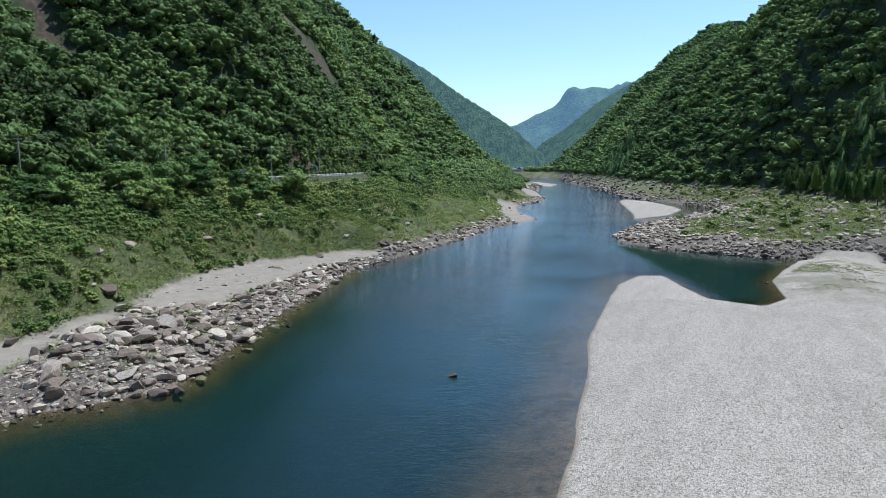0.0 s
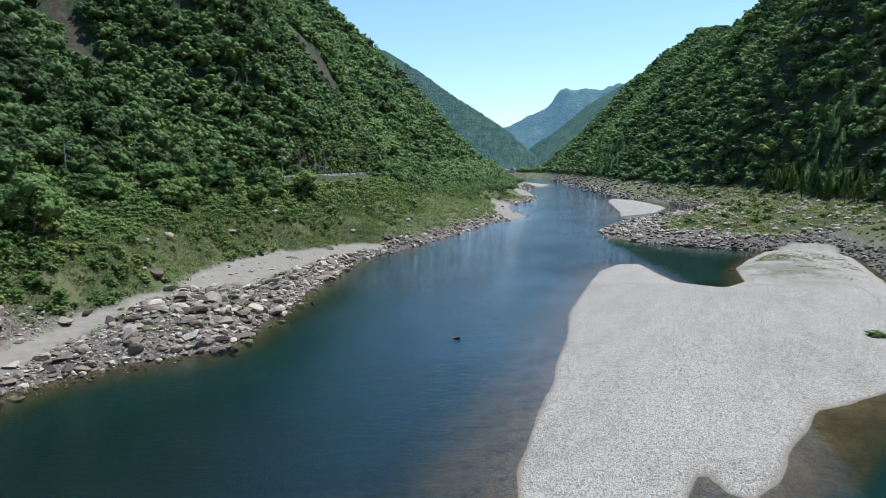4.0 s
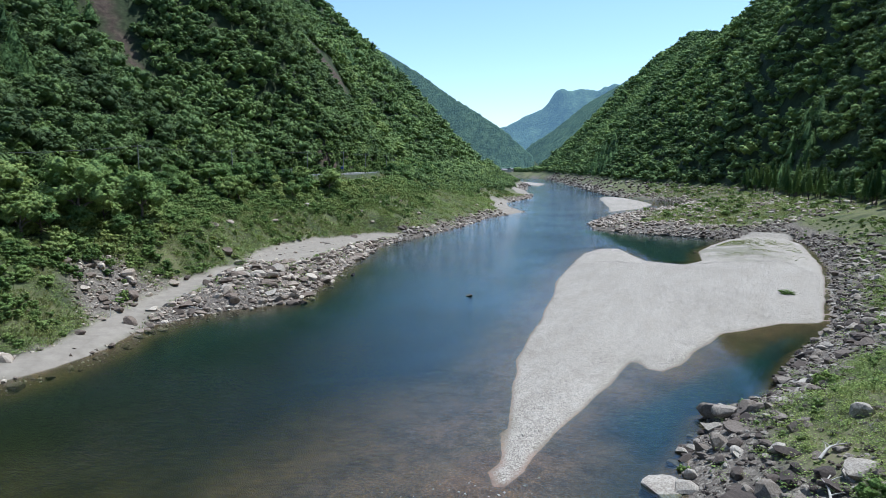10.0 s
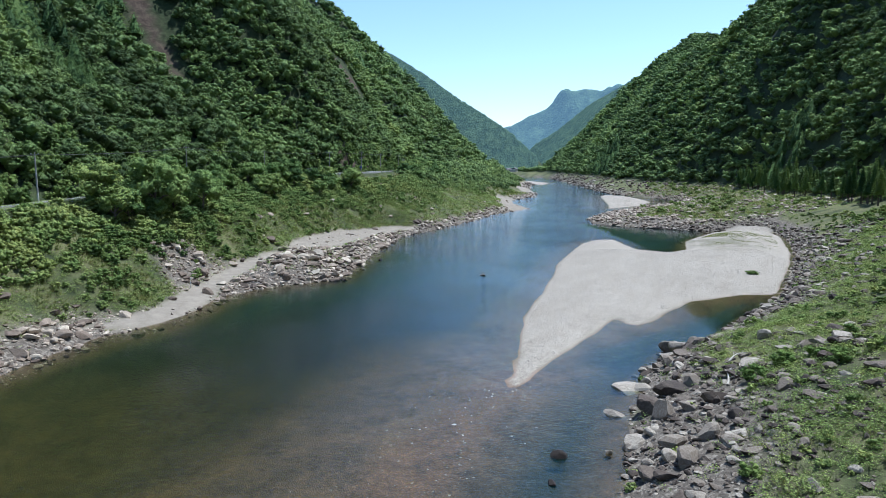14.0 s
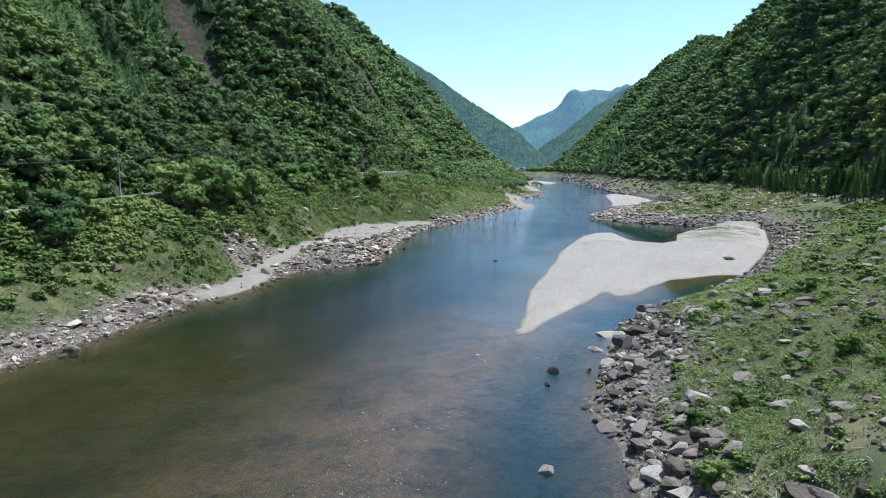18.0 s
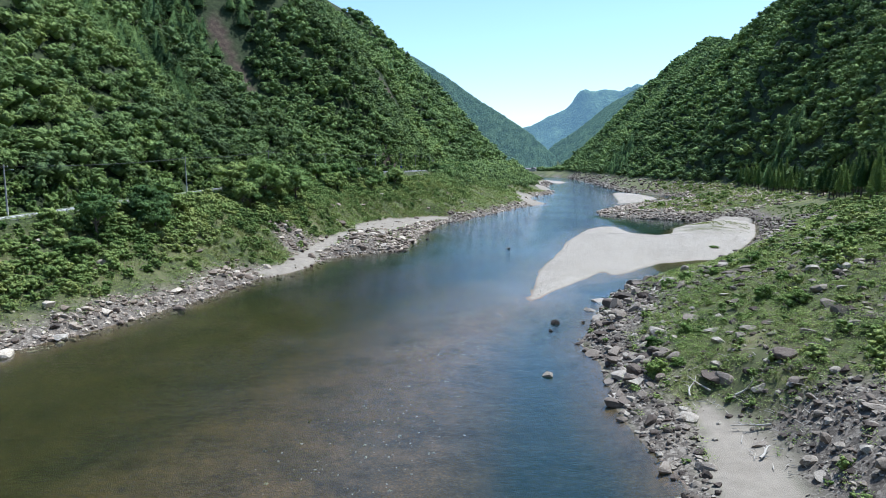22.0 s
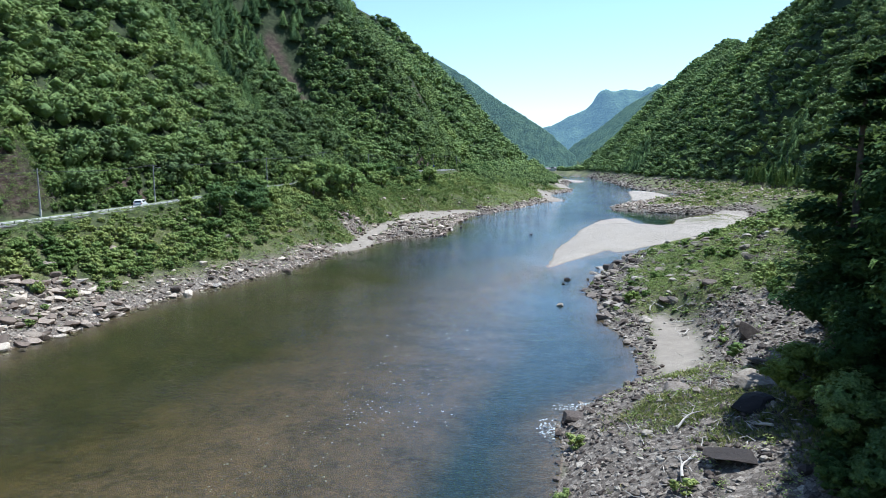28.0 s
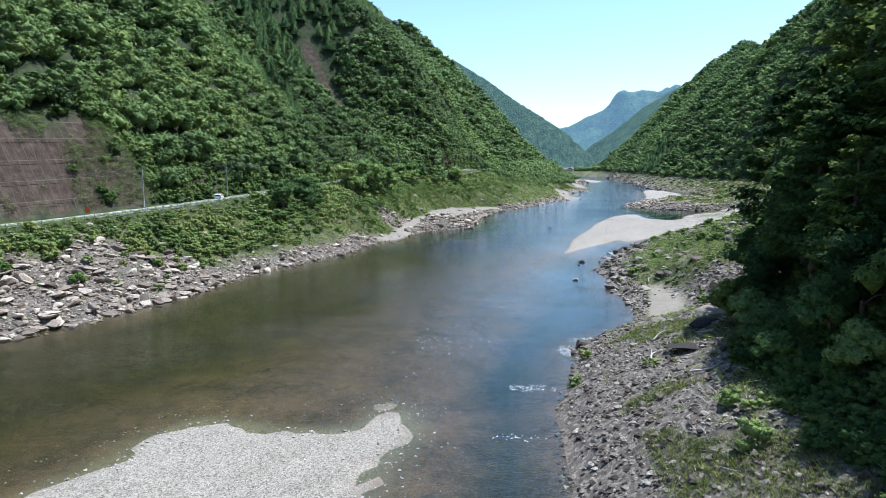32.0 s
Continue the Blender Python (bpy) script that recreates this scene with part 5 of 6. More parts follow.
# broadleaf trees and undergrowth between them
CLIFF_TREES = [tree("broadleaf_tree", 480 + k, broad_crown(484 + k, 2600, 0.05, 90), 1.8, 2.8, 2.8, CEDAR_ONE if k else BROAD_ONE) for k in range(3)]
cx = np.array([2, 4.5, 7, 3, 6, 9, 1, 5, 8, 3.5, 4.5, 6.5, 12, 9, 17, 3.2, 7.5, 12.5, 20, 25, 4, 8, 15, 19, 27, 31, 23, 1.5, 5.5, 10])
cy = np.array([-126, -129, -127, -120, -116, -122, -117, -125, -132, -134, -99, -109, -90, -98, -86, -107, -119, -106, -80, -74, -122, -112, -95, -90, -80, -75, -84, -114, -104, -101])
cs = np.array([0.7, 1.0, 1.3, 0.8, 1.2, 1.5, 0.6, 1.1, 1.4, 0.9, 0.9, 1.3, 1.4, 1.5, 1.5, 0.8, 1.1, 1.9, 1.4, 1.4, 1.0, 1.4, 1.8, 1.7, 1.6, 1.7, 1.8, 0.7, 1.1, 1.7])
set_out(CLIFF_TREES, cx, cy, cs, "dark green broadleaf tree crowding the foot of the cliff", "tree", "trees below the cliff")
x, y = rng.uniform(-5, 12, 900), rng.uniform(-142, -90, 900)
over = -along(x, y, FOOT)[0] * along(x, y, FOOT)[1]
keep = (over > -1.2) & (over < 7) & (rng.uniform(0, 1, 900) < smooth(-3, 2, over))
x, y = x[keep][:170], y[keep][:170]
# shade of the cliff foot put into the leaf colour: cedar-dark crowns
SHADE_DARK_BUSHES = []
for k in range(3):
    root = new("shrub")
    part("stem", array_mesh("stem", *tube([(0, 0, -0.2), (0.1, 0.1, 0.4), (0.25, 0.1, 1.0)], [0.05, 0.04, 0.015], 5), mat=BARK, flat=False), root)
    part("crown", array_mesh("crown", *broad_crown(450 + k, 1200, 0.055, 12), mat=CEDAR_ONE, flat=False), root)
    SHADE_DARK_BUSHES.append(root)
set_out(SHADE_DARK_BUSHES, x, y, rng.uniform(0.5, 1.3, len(x)), "green shrub at the cliff foot, its leaves coloured dark for shade", "shrub", "shrubs at the cliff foot")

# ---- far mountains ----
def hazed_woods(name, haze, scale=0.05, high=1.0):
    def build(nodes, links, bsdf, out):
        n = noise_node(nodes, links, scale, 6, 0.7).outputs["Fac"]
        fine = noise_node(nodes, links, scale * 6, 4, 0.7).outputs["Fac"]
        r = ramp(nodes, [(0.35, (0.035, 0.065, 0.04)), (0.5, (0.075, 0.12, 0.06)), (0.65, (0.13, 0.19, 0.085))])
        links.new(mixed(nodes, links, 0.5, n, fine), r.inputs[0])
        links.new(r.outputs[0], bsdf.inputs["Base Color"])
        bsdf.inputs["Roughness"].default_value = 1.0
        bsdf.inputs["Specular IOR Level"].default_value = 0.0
        # aerial haze put into the material as a faint blue glow
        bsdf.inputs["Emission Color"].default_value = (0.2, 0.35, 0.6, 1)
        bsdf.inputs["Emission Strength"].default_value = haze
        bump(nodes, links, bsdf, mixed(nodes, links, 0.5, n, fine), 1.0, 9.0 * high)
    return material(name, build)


FAR = hazed_woods("hazed_slopes", 0.25, 0.02, 1.4)


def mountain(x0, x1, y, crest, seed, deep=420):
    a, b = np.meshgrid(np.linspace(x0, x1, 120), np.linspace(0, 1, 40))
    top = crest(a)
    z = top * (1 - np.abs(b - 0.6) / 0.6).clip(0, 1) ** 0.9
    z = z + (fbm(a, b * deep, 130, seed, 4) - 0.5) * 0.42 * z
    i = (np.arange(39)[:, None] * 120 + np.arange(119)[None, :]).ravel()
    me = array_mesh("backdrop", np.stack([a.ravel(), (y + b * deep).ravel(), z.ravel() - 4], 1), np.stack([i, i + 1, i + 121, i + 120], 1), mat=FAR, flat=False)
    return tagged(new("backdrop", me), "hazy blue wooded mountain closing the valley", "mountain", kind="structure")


def domes(x, y, size, seed):
    """Rounded crowns over a plan: height 0 to 1 above each crown's rim."""
    best = np.full(x.shape, 9.0)
    xi, yi = np.floor(x / size).astype(np.int64), np.floor(y / size).astype(np.int64)
    for i in (-1, 0, 1):
        for j in (-1, 0, 1):
            cx, cy = xi + i, yi + j
            n = ((cx * 374761393 + cy * 668265263 + seed * 1442695041) & 0x7FFFFFFF)
            n = ((n ^ (n >> 13)) * 1274126177) & 0x7FFFFFFF
            px, py = (n & 0xFF) / 255.0, ((n >> 8) & 0xFF) / 255.0
            best = np.minimum(best, np.hypot(x / size - cx - px, y / size - cy - py))
    return np.sqrt(np.clip(1 - best ** 2, 0, 1))


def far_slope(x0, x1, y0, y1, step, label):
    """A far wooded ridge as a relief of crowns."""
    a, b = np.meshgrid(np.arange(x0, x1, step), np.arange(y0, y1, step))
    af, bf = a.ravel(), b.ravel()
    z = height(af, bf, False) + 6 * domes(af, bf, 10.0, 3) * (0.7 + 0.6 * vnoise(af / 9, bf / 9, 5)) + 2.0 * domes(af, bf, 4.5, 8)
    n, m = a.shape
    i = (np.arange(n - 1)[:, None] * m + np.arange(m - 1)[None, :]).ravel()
    me = array_mesh("backdrop", np.stack([af, bf, z], 1), np.stack([i, i + 1, i + m + 1, i + m], 1), mat=HAZED_WOODS, flat=False)
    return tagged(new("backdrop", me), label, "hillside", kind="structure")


HAZED_WOODS = hazed_woods("hazed_woods", 0.075)
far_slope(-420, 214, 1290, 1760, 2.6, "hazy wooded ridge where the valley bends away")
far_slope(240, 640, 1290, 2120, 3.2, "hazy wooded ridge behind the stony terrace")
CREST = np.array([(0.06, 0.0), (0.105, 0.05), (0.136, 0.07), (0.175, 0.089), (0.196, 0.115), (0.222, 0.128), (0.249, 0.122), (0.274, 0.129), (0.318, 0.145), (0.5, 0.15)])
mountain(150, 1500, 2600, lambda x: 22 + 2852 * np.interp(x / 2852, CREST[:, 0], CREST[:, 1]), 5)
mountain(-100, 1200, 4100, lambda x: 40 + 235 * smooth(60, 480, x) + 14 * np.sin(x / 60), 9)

# thick undergrowth beside the camera's end of the cliff foot
x, y = rng.uniform(-10, 14, 2600), rng.uniform(-150, -104, 2600)
over = -along(x, y, FOOT)[0] * along(x, y, FOOT)[1]
reach = 1.0 + 2.0 * smooth(-118, -130, y)
keep = (over > -reach) & (over < 8) & (rng.uniform(0, 1, 2600) < 0.9 * smooth(-1.1, 0.2, over / reach))
x, y = x[keep], y[keep]
size = rng.uniform(0.3, 0.8, len(x)) * (1 + 0.5 * smooth(-3, 2, -along(x, y, FOOT)[0] * along(x, y, FOOT)[1]))
# tints kept near the dark end, painting the cliff's shade onto the leaves
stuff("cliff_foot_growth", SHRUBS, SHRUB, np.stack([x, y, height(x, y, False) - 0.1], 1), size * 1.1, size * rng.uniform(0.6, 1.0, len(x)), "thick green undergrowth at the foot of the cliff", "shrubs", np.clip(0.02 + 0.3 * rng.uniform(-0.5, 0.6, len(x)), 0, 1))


# ---- road along the left bank ----
def flat_colour(name, colour, rough=0.6, metal=0.0, vary=0.25, scale=2.0):
    def build(nodes, links, bsdf, out):
        tc = nodes.new("ShaderNodeTexCoord").outputs["Object"]
        n = noise_node(nodes, links, scale, 5, 0.65, tc).outputs["Fac"]
        dark = tuple(c * (1 - vary) for c in colour)
        r = ramp(nodes, [(0.3, dark), (0.7, colour)])
        links.new(n, r.inputs[0])
        links.new(r.outputs[0], bsdf.inputs["Base Color"])
        bsdf.inputs["Roughness"].default_value, bsdf.inputs["Metallic"].default_value = rough, metal
        bump(nodes, links, bsdf, n, 0.15, 0.02)
    return material(name, build)


ASPHALT = flat_colour("asphalt", (0.11, 0.11, 0.105), 0.9, 0, 0.3, 0.8)
LINE = flat_colour("road_paint", (0.62, 0.62, 0.58), 0.7, 0, 0.3, 3)
RAIL = flat_colour("painted_rail", (0.62, 0.62, 0.58), 0.5, 0.1, 0.25, 1.5)
GALV = flat_colour("galvanised_steel", (0.34, 0.34, 0.33), 0.45, 0.6, 0.25)
CONCRETE = flat_colour("concrete", (0.38, 0.37, 0.35), 0.9, 0, 0.35, 1.2)
MASONRY = flat_colour("dark_masonry", (0.15, 0.11, 0.09), 0.95, 0, 0.5, 1.0)
ROPE = flat_colour("rusty_rope", (0.24, 0.19, 0.16), 0.8, 0.2, 0.4)
DRIFT = flat_colour("bleached_wood", (0.5, 0.46, 0.4), 0.9, 0, 0.35, 3)
CAR_PAINT = flat_colour("white_paint", (0.75, 0.76, 0.76), 0.25, 0, 0.05)
GLASS = flat_colour("dark_glass", (0.02, 0.025, 0.03), 0.08, 0, 0.1)
TYRE = flat_colour("tyre", (0.02, 0.02, 0.02), 0.9, 0, 0.2)
RED = flat_colour("red_lens", (0.5, 0.03, 0.02), 0.4, 0, 0.1)
ORANGE = flat_colour("orange_board", (0.7, 0.13, 0.03), 0.6, 0, 0.2)
BLUE = flat_colour("blue_sign", (0.02, 0.07, 0.35), 0.5, 0, 0.2)
CABLE = flat_colour("black_cable", (0.03, 0.03, 0.03), 0.7)
ROOF = flat_colour("roof_tiles", (0.12, 0.12, 0.13), 0.7, 0, 0.3)
PLASTER = flat_colour("pale_plaster", (0.6, 0.58, 0.53), 0.9, 0, 0.2)


def road_at(y):
    """Places, side ways (towards the hill) and heights of the road's middle at values of y."""
    line = np.array(ROAD)
    fine = np.arange(-150, 620, 2.0)
    raw = np.interp(fine, line[:, 1], line[:, 0])
    k = np.ones(9) / 9
    soft = np.convolve(np.pad(raw, 4, "edge"), k, "valid")
    x = np.interp(y, fine, soft)
    dx = np.interp(y, fine, np.gradient(soft, 2.0))
    n = np.hypot(dx, 1)
    z = np.interp(y, line[:, 1], line[:, 2])
    return x, z, -1 / n, dx / n


def strip(name, y0, y1, a, b, lift, mat, step=2.0):
    """A band of the road between the offsets a and b (positive towards the hill)."""
    y = np.arange(y0, y1 + 0.01, step)
    x, z, sx, sy = road_at(y)
    v = np.stack([np.stack([x + sx * o, y + sy * o, z + lift], 1) for o in (b, a)], 1).reshape(-1, 3)
    i = np.arange(len(y) - 1) * 2
    return array_mesh(name, v, np.stack([i, i + 1, i + 3, i + 2], 1), mat=mat, flat=False)


road = tagged(new("road", strip("road", -140, 600, -3.0, 3.0, 0.06, ASPHALT)), "narrow grey asphalt road along the foot of the hillside", "road", kind="structure")
part("edge_line", strip("edge_line", -140, 600, -2.75, -2.6, 0.066, LINE), road)
part("edge_line", strip("edge_line", -140, 600, 2.6, 2.75, 0.066, LINE), road)
verge = tagged(new("verge", strip("verge", -120, 60, 3.0, 5.4, 0.05, flat_colour("mown_verge", (0.13, 0.17, 0.05), 0.95, 0, 0.5, 0.7))), "mown grass verge between road and cut slope", "verge", kind="structure")


def box_mesh(name, sx, sy, sz, mat, soft=0.0, at=(0, 0, 0)):
    bm = bmesh.new()
    bmesh.ops.create_cube(bm, size=1.0)
    for p in bm.verts:
        p.co = Vector((p.co.x * sx + at[0], p.co.y * sy + at[1], p.co.z * sz + at[2]))
    if soft:
        bmesh.ops.bevel(bm, geom=list(bm.edges), offset=soft, segments=2, affect="EDGES")
    me = bpy.data.meshes.new(name)
    bm.to_mesh(me)
    bm.free()
    me.materials.append(mat)
    return me


def guard_rail(y0, y1, offset=-3.35):
    root = new("guard_rail")
    y = np.arange(y0, y1 + 0.01, 2.0)
    x, z, sx, sy = road_at(y)
    px, py = x + sx * offset, y + sy * offset
    root.location = (px[0], py[0], z[0])
    prof = [(0.0, 0.42), (-0.05, 0.48), (0.0, 0.56), (-0.05, 0.64), (0.0, 0.72), (0.03, 0.72), (0.03, 0.42)]
    v = np.stack([np.stack([px + sx * o, py + sy * o, z + h], 1) for o, h in prof], 1) - np.array([px[0], py[0], z[0]])
    n = len(prof)
    i = np.arange(len(y) - 1)[:, None] * n + np.arange(n)[None, :]
    j = np.arange(len(y) - 1)[:, None] * n + (np.arange(n)[None, :] + 1) % n
    q = np.stack([i, j, j + n, i + n], 2).reshape(-1, 4)
    part("beam", array_mesh("beam", v.reshape(-1, 3), q, mat=RAIL), root, "white painted rail beam")
    post_mesh = box_mesh("post", 0.13, 0.13, 1.5, GALV, 0.02, (0, 0, 0.0))
    for k in range(len(y)):
        p = part("post", post_mesh, root)
        p.location = (px[k] - px[0] - sx[k] * 0.1, py[k] - py[0] - sy[k] * 0.1, z[k] - z[0])
    return tagged(root, "white steel guard rail on grey posts beside the road", "guard rail", "guard rails along the road")


for a, b in ((-118, 30), (64, 84), (168, 212), (214, 300), (440, 520)):
    guard_rail(a, b)


# retaining walls below the road, built of rough blocks
def retaining_wall(y0, y1, tall, label):
    root = new("retaining_wall")
    y = np.arange(y0, y1 + 0.01, 1.0)
    x, z, sx, sy = road_at(y)
    ox, oy = x + sx * -3.9, y + sy * -3.9
    root.location = (ox[0], oy[0], z[0])
    rows = [(0, 0.0), (-0.45, -tall), (0.5, -tall), (0.5, 0.0)]
    v = np.stack([np.stack([ox + sx * o, oy + sy * o, z + h], 1) for o, h in rows], 1) - np.array([ox[0], oy[0], z[0]])
    i = np.arange(len(y) - 1)[:, None] * 4 + np.arange(4)[None, :]
    j = np.arange(len(y) - 1)[:, None] * 4 + (np.arange(4)[None, :] + 1) % 4
    part("core", array_mesh("core", v.reshape(-1, 3), np.stack([i, j, j + 4, i + 4], 2).reshape(-1, 4), mat=MASONRY), root)
    blocks = [box_mesh("block", 0.3, 0.94, 0.54, MASONRY, 0.05), box_mesh("block", 0.3, 0.8, 0.52, MASONRY, 0.07)]
    r = np.random.default_rng(int(y0 + 900))
    levels = int(tall / 0.6)
    for k in range(len(y) - 1):
        for h in range(levels):
            b = part("block", blocks[int(r.integers(0, 2))], root)
            down = -0.3 - h * 0.6
            o = 0.45 * down / tall - 0.06 - r.uniform(0, 0.06)
            mid = k + 0.5 + (0.25 if h % 2 else -0.25)
            b.location = (np.interp(mid, np.arange(len(y)), ox) - ox[0] + sx[k] * o, np.interp(mid, np.arange(len(y)), oy) - oy[0] + sy[k] * o, z[k] - z[0] + down)
            b.rotation_euler = (0, 0, math.atan2(-sx[k], sy[k]) + math.pi / 2)
    cap = [(-0.12, 0.0), (-0.12, 0.22), (0.5, 0.22), (0.5, 0.0)]
    v = np.stack([np.stack([ox + sx * o, oy + sy * o, z + h], 1) for o, h in cap], 1) - np.array([ox[0], oy[0], z[0]])
    part("coping", array_mesh("coping", v.reshape(-1, 3), np.stack([i, j, j + 4, i + 4], 2).reshape(-1, 4), mat=CONCRETE), root, "pale concrete coping")
    return tagged(root, label, "retaining wall")


retaining_wall(-46, -14, 3.0, "dark stone retaining wall under the road edge")
retaining_wall(196, 232, 3.6, "dark mossy stone retaining wall below the far road")


# ropes of the rockfall net over the cut face
def rockfall_net(y0, y1):
    root = new("rockfall_net")
    line = np.array(ROAD)

    def place(y, o):
        x, z, sx, sy = road_at(np.array([y]))
        px, py = float(x[0] + sx[0] * o), float(y + sy[0] * o)
        return np.array([px + 0.5, py, float(height(np.array([px]), np.array([py]), False)[0]) + 0.25])

    base = place(y0, 5.2)
    root.location = base
    for y in np.arange(y0, y1 + 0.1, 1.8):
        pts = [place(y + 0.15 * math.sin(o * 3 + y), o) - base for o in np.arange(5.2, 17.1, 1.4)]
        part("rope", array_mesh("rope", *tube(pts, [0.035] * len(pts), 4), mat=ROPE), root)
    for o in (6.6, 8.6, 10.6, 12.8, 15.0):
        pts = [place(y, o) - base for y in np.arange(y0, y1 + 0.1, 2.6)]
        part("cross_rope", array_mesh("cross_rope", *tube(pts, [0.035] * len(pts), 4), mat=ROPE), root)
    return tagged(root, "wire rope rockfall net draped over the brown cut face", "rockfall net")


rockfall_net(-106, -22)


# poles and lines
def utility_pole(tall, lamp):
    root = new("utility_pole")
    part("shaft", array_mesh("shaft", *tube([(0, 0, -0.8), (0, 0, tall * 0.5), (0, 0, tall)], [0.17, 0.14, 0.1], 10), mat=CONCRETE, flat=False), root, "tapered grey concrete shaft")
    arm = part("crossarm", box_mesh("crossarm", 1.7, 0.1, 0.1, GALV, 0.015, (0, 0, tall - 0.45)), root)
    for o in (-0.75, 0.0, 0.75):
        part("insulator", array_mesh("insulator", *tube([(o, 0, tall - 0.4), (o, 0, tall - 0.3), (o, 0, tall - 0.18)], [0.04, 0.07, 0.04], 8), mat=PLASTER, flat=False), arm)
    part("guard_sleeve", array_mesh("guard_sleeve", *tube([(0, 0, 0.1), (0, 0, 0.9), (0, 0, 1.5)], [0.185, 0.18, 0.175], 10), mat=LINE, flat=False), root, "pale striped guard sleeve")
    if lamp:
        lamp_arm = part("lamp_arm", array_mesh("lamp_arm", *tube([(0, 0, tall - 1.2), (0.8, 0, tall - 0.9), (1.5, 0, tall - 0.85)], [0.04, 0.035, 0.03], 6), mat=GALV, flat=False), root)
        part("lamp_head", box_mesh("lamp_head", 0.55, 0.2, 0.12, PLASTER, 0.04, (1.7, 0, tall - 0.86)), lamp_arm)
    return root


POLES = [(-62, 3.8), (-28, 3.8), (1, 3.6), (54, 4.2), (120, 6.5), (152, 4.2), (186, 3.6), (208, 3.6), (243, 3.8), (300, 3.8)]
tops = []
kinds = [utility_pole(8.6, True), utility_pole(8.8, False)]
for k, (y, o) in enumerate(POLES):
    x, z, sx, sy = road_at(np.array([float(y)]))
    px, py = float(x[0] + sx[0] * o), float(y + sy[0] * o)
    pz = max(float(z[0]), float(height(np.array([px]), np.array([py]), False)[0]))
    m = pose(px, py, pz, 0, 0, math.degrees(math.atan2(-sy[0], -sx[0])))
    kind = kinds[k % 2]
    if k < 2:
        kind.matrix_world = m
        ob = kind
    else:
        ob = copy_thing(kind, m)
    tagged(ob, "grey concrete utility pole with a street lamp by the road" if k % 2 == 0 else "grey concrete utility pole with a crossarm by the road", "utility pole", "poles along the road")
    tops.append(np.array([px, py, pz + 8.3]))
for p, q in zip(tops[:-1], tops[1:]):
    root = new("power_line")
    root.location = p
    for o in (-0.7, 0.7):
        pts = [p * (1 - t) + q * t - p + np.array([o, 0, -2.2 * t * (1 - t)]) for t in np.linspace(0, 1, 12)]
        part("cable", array_mesh("cable", *tube(pts, [0.03] * 12, 4), mat=CABLE, flat=False), root)
    tagged(root, "thin black power cables slung between the roadside poles", "power line", "power lines")


# the white car on the road
def car(y, o):
    x, z, sx, sy = road_at(np.array([float(y)]))
    root = new("car")
    bm = bmesh.new()
    side = [(-2.05, 0.35), (-2.1, 0.85), (-2.0, 1.0), (-1.75, 1.5), (-1.45, 1.62), (0.55, 1.6), (1.2, 1.05), (1.95, 0.9), (2.1, 0.6), (2.05, 0.35)]
    ring = [[bm.verts.new((w * (0.84 if h > 1.1 else 1.0), l, h)) for l, h in side] for w in (-0.84, 0.84)]
    n = len(side)
    for k in range(n):
        bm.faces.new((ring[0][k], ring[0][(k + 1) % n], ring[1][(k + 1) % n], ring[1][k]))
    bm.faces.new(list(reversed(ring[0])))
    bm.faces.new(ring[1])
    bmesh.ops.recalc_face_normals(bm, faces=bm.faces)
    bmesh.ops.bevel(bm, geom=list(bm.edges), offset=0.05, segments=2, affect="EDGES")
    me = bpy.data.meshes.new("body")
    bm.to_mesh(me)
    bm.free()
    me.materials.append(CAR_PAINT)
    part("body", me, root, "white painted body")
    for s in (-1, 1):
        part("side_window", box_mesh("side_window", 0.03, 2.1, 0.38, GLASS, 0.01, (s * 0.77, -0.45, 1.3)), root)
        part("tail_light", box_mesh("tail_light", 0.16, 0.05, 0.3, RED, 0.01, (s * 0.68, -2.1, 0.92)), root)
        part("headlight", box_mesh("headlight", 0.3, 0.06, 0.16, GLASS, 0.01, (s * 0.6, 2.06, 0.72)), root)
        for l in (-1.3, 1.3):
            v, q = tube([(s * 0.68, l, 0.31), (s * 0.87, l, 0.31)], [0.31, 0.31], 16)
            wheel = part("wheel", array_mesh("wheel", v, q, mat=TYRE), root)
            v, q = tube([(s * 0.87, l, 0.31), (s * 0.89, l, 0.31)], [0.2, 0.02], 12)
            part("rim", array_mesh("rim", v, q, mat=GALV), wheel)
    rear = box_mesh("rear_window", 1.25, 0.03, 0.42, GLASS, 0.01, (0, 0, 0))
    w = part("rear_window", rear, root)
    w.location, w.rotation_euler = (0, -1.9, 1.27), (radians(-27), 0, 0)
    front = part("windscreen", box_mesh("windscreen", 1.3, 0.03, 0.72, GLASS, 0.01), root)
    front.location, front.rotation_euler = (0, 0.92, 1.34), (radians(50), 0, 0)
    root.matrix_world = pose(float(x[0] + sx[0] * o), float(y + sy[0] * o), float(z[0]) + 0.06, 0, 0, math.degrees(math.atan2(-sy[0] * -1, -sx[0])))
    return tagged(root, "small white car driving on the asphalt road", "car")


car(-9.5, -1.4)

# signs and boards
def road_sign(y, o, mat, shape, label):
    x, z, sx, sy = road_at(np.array([float(y)]))
    root = new("road_sign")
    root.location = (float(x[0] + sx[0] * o), float(y + sy[0] * o), float(z[0]))
    part("post", array_mesh("post", *tube([(0, 0, -0.4), (0, 0, 1.5), (0, 0, 3.0)], [0.04, 0.04, 0.04], 8), mat=GALV, flat=False), root)
    if shape == "round":
        part("panel", array_mesh("panel", *tube([(0, 0.03, 2.6), (0, 0.0, 2.6), (0, -0.03, 2.6)], [0.02, 0.5, 0.02], 20), mat=mat), root)
    else:
        part("panel", box_mesh("panel", 0.9, 0.05, 1.1, mat, 0.02, (0, -0.05, 1.0)), root)
    return tagged(root, label, "road sign")


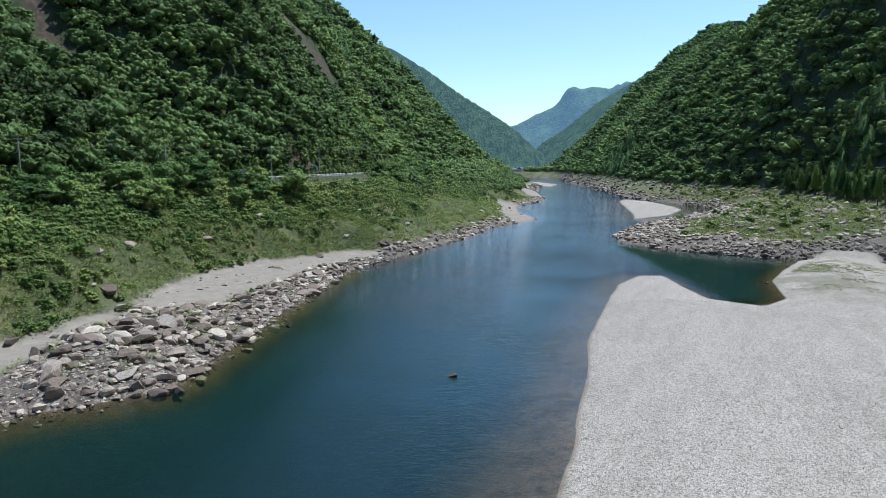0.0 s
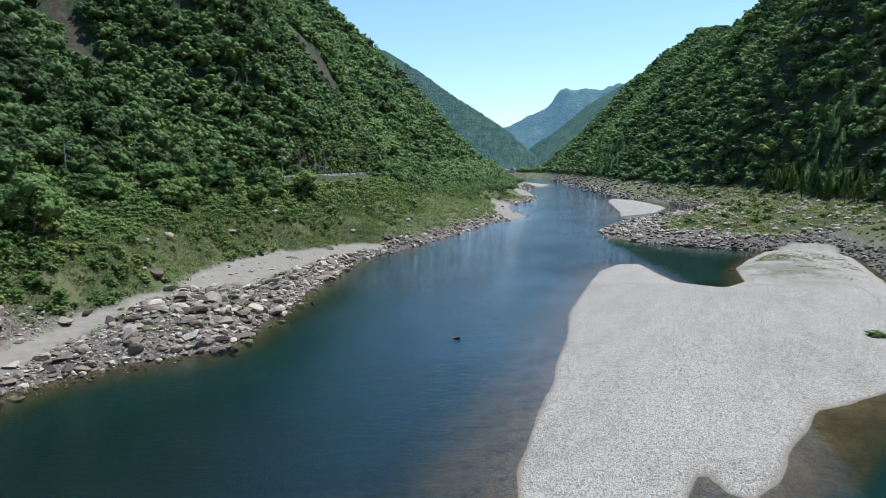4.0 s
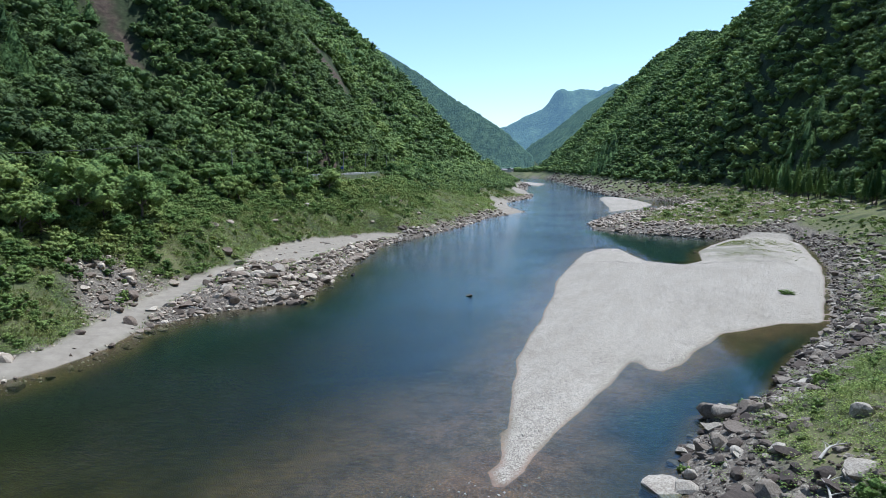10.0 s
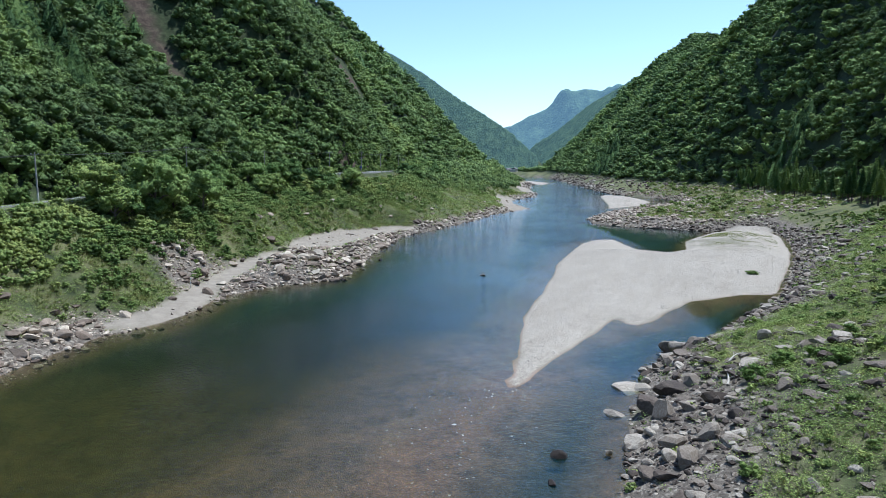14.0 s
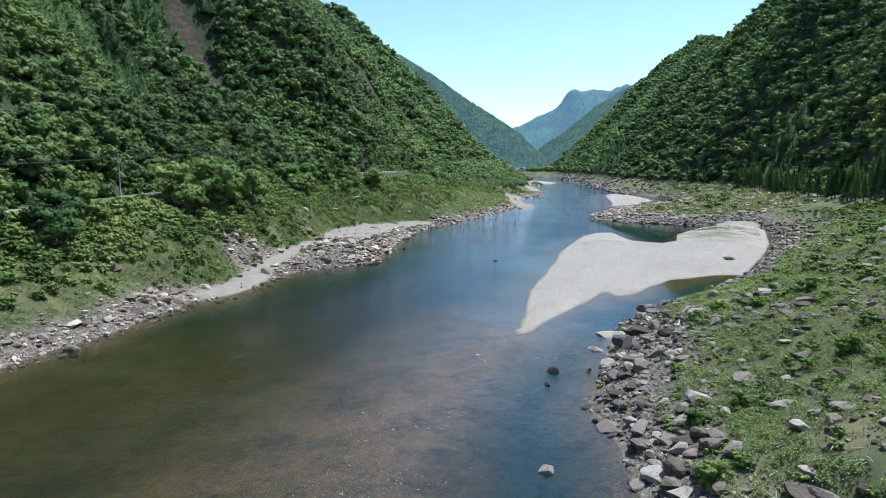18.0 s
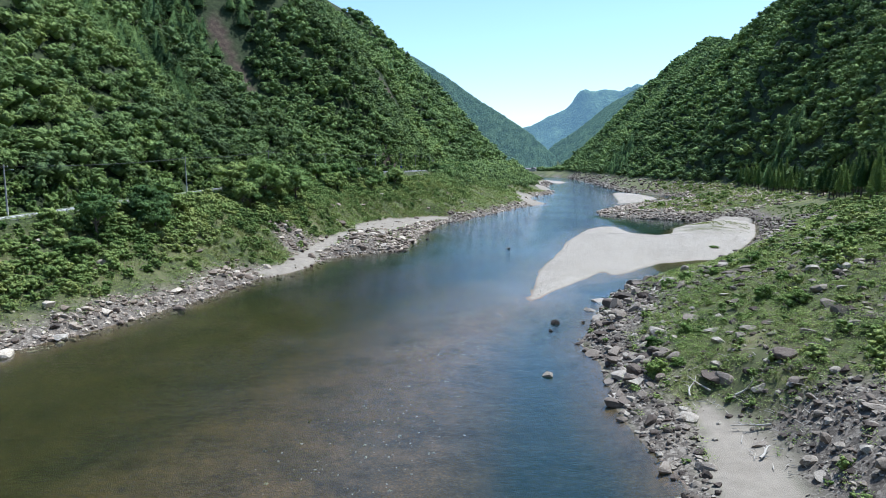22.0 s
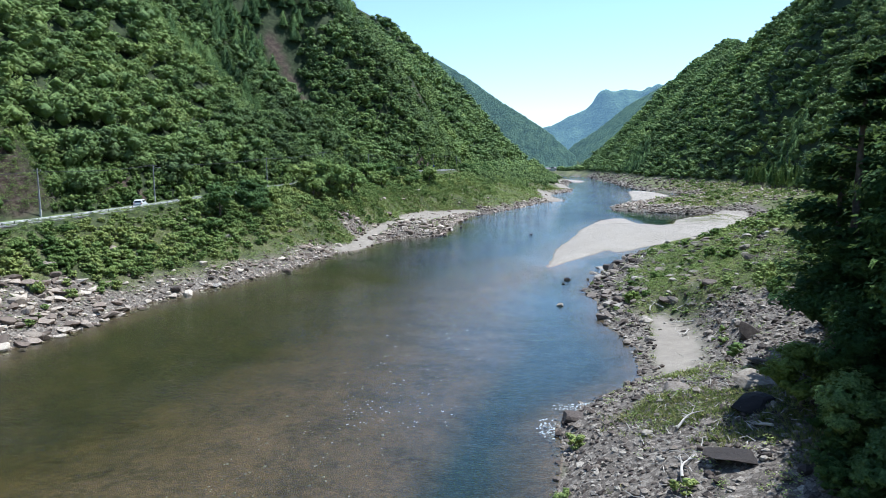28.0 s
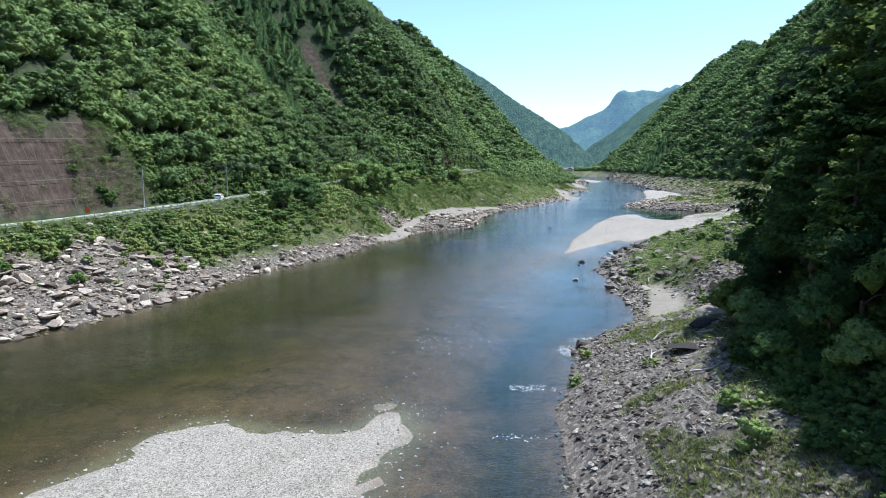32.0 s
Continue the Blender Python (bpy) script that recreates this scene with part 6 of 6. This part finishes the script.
road_sign(196, -2.9, BLUE, "round", "round blue traffic sign on a grey steel post")
road_sign(-42, 3.4, ORANGE, "board", "orange works board standing beside the road")
hut = new("concrete_hut")
x, z, sx, sy = road_at(np.array([178.0]))
hut.location = (float(x[0] + sx[0] * 5.0), 178, float(z[0]) + 0.0)
part("body", box_mesh("body", 2.4, 3.4, 2.4, CONCRETE, 0.03, (0, 0, 1.1)), hut)
part("roof_slab", box_mesh("roof_slab", 2.7, 3.7, 0.2, CONCRETE, 0.03, (0, 0, 2.4)), hut)
tagged(hut, "small grey concrete hut beside the road", "hut")

# far houses where the valley ends
for k, (x, y) in enumerate(((128, 1283), (140, 1290), (112, 1296), (152, 1281), (98, 1300))):
    root = new("house")
    z = float(height(np.array([float(x)]), np.array([float(y)]), False)[0])
    root.matrix_world = pose(x, y, z, 0, 0, 20 * k)
    part("wall", box_mesh("wall", 11, 8, 5.5, PLASTER, 0.0, (0, 0, 2.5)), root)
    bm = bmesh.new()
    pts = [bm.verts.new(p) for p in ((-6, -4.6, 5.2), (6, -4.6, 5.2), (6, 4.6, 5.2), (-6, 4.6, 5.2), (-6, 0, 8), (6, 0, 8))]
    for f in ((0, 1, 5, 4), (2, 3, 4, 5), (1, 2, 5), (3, 0, 4), (3, 2, 1, 0)):
        bm.faces.new([pts[i] for i in f])
    me = bpy.data.meshes.new("roof")
    bm.to_mesh(me)
    bm.free()
    me.materials.append(ROOF)
    part("roof", me, root, "grey tiled gable roof")
    for o in (-3.5, 0, 3.5):
        part("window", box_mesh("window", 1.5, 0.1, 1.2, GLASS, 0.0, (o, -4.03, 3.2)), root)
    tagged(root, "distant pale house with a grey roof", "house", "houses at the valley's end")


# ---- driftwood and small things ----
def driftwood(x, y, length, yaw, seed):
    r = np.random.default_rng(seed)
    root = new("driftwood")
    z = float(height(np.array([x]), np.array([y]))[0])
    pts = [(t * length, 0.08 * length * math.sin(t * 4 + seed), 0.12 + 0.1 * math.sin(t * 5 + seed)) for t in np.linspace(0, 1, 7)]
    part("log", array_mesh("log", *tube(pts, np.linspace(0.11, 0.03, 7), 7), mat=DRIFT, flat=False), root)
    for k in range(3):
        p = np.array(pts[2 + k])
        a = r.uniform(-1.2, 1.2) + (math.pi if k % 2 else 0) * 0.3
        q = p + np.array([math.cos(a), math.sin(a) * (1 if k % 2 else -1), 0.35]) * length * r.uniform(0.15, 0.3)
        part("branch", array_mesh("branch", *tube([p, (p + q) / 2 + (0, 0, 0.05), q], [0.05, 0.035, 0.01], 5), mat=DRIFT, flat=False), root)
    slope = height(np.array([x + math.cos(yaw) * length]), np.array([y + math.sin(yaw) * length]))[0] - z
    root.matrix_world = pose(x, y, z + 0.2, 0, -math.degrees(math.atan2(slope, length)), math.degrees(yaw))
    return tagged(root, "bleached driftwood branch stranded on the stony bank", "driftwood", "driftwood on the banks")


k = 0
for x, y, length, yaw in ((-42.5, 55, 3.4, -0.15), (16.5, -9, 3.0, 0.9), (19, -4, 2.6, 0.3), (8.2, -49, 2.4, 1.2), (10.2, -48.5, 2.8, 2.2), (11.5, -51, 2.2, 0.2), (11.8, -56.5, 3.0, 2.6), (9.0, -60.5, 2.0, 0.6), (-2.5, -96, 2.6, 0.4), (-4.5, -104, 3.0, 1.1), (2, -101, 2.4, 2.0), (-3, -111, 2.8, 0.2), (-39, 83, 2.2, 1.9), (-44, 60, 2.0, 2.4)):
    driftwood(x, y, length, yaw, 500 + k)
    k += 1

pieces = []
x, y = strewn(2400, -10, 16, -138, -44, lambda x, y: (along(x, y, RIGHT_EDGE)[1] < 0) * (along(x, y, FOOT)[1] > 0) * smooth(3, 8, along(x, y, RIGHT_EDGE)[0]) * smooth(0.5, 0.6, fbm(x, y, 6, 211)))
for px, py, pz in zip(x, y, height(x, y)):
    a, l = rng.uniform(0, 6.28), rng.uniform(0.3, 1.1)
    end = np.array([math.cos(a) * l, math.sin(a) * l, rng.uniform(0.02, 0.25)])
    foot = np.array([px, py, pz + 0.14])
    pieces.append(tube([foot, foot + end * 0.5 + (0, 0, rng.uniform(-0.03, 0.08)), foot + end], [0.035, 0.028, 0.012], 4))
tagged(new("driftwood_twigs", array_mesh("driftwood_twigs", *joined(pieces), mat=DRIFT)), "bleached twigs strewn over the bank rubble", "twigs", kind="stuff")

stake = new("marker_stake")
stake.location = (-50.5, 47.5, float(height(np.array([-50.5]), np.array([47.5]))[0]))
part("shaft", array_mesh("shaft", *tube([(0, 0, -0.3), (0.03, 0, 0.9), (0.05, 0, 1.7)], [0.06, 0.055, 0.05], 8), mat=PLASTER, flat=False), stake)
part("cap", box_mesh("cap", 0.3, 0.08, 0.08, PLASTER, 0.01, (0.1, 0, 1.7)), stake)
tagged(stake, "white marker stake standing among bank grass", "stake")
ob = copy_thing(BUSHES[0], pose(55.3, 66, float(height(np.array([55.3]), np.array([66.0]))[0]) - 0.1, 0, 0, 40))
ob.scale = (1.5, 1.3, 0.7)
tagged(ob, "low straggly green bush growing on the gravel bar", "shrub", "shrubs on the banks")


# white water where the stream breaks over stones
def build_foam(nodes, links, bsdf, out):
    n = noise_node(nodes, links, 3.0, 5, 0.7).outputs["Fac"]
    r = ramp(nodes, [(0.35, (0.22, 0.28, 0.3)), (0.65, (0.55, 0.58, 0.58))])
    links.new(n, r.inputs[0])
    links.new(r.outputs[0], bsdf.inputs["Base Color"])
    bsdf.inputs["Roughness"].default_value = 0.6


FOAM = material("white_water", build_foam)
pieces = []
for cx, cy, sx, sy, count in ((-6.8, -82.5, 2.8, 1.2, 150), (-10.3, -87.5, 1.1, 2.2, 110), (-15.2, -101, 2.6, 1.2, 90), (-24, -84, 7.5, 5.0, 60), (-17, -113, 2.2, 0.8, 30)):
    for k in range(count):
        a, d = rng.uniform(0, 6.28), rng.uniform(0, 1) ** 0.6
        px, py, w = cx + math.cos(a) * d * sx, cy + math.sin(a) * d * sy, rng.uniform(0.02, 0.085)
        turn = rng.uniform(-0.4, 0.4) + 0.5
        ring = [(px + math.cos(turn) * math.cos(b) * w * 1.8 - math.sin(turn) * math.sin(b) * w * 0.5, py + math.sin(turn) * math.cos(b) * w * 1.8 + math.cos(turn) * math.sin(b) * w * 0.5, 0.012) for b in np.arange(8) * math.pi / 4]
        v = np.array(ring + [(px, py, 0.06)])
        pieces.append((v, np.array([[j, (j + 1) % 8, 8] for j in range(8)])))
v, t = joined(pieces)
tagged(new("white_water", array_mesh("white_water", v, tris=t, mat=FOAM, flat=False)), "small patches of white water over the shallows", "foam", kind="stuff")
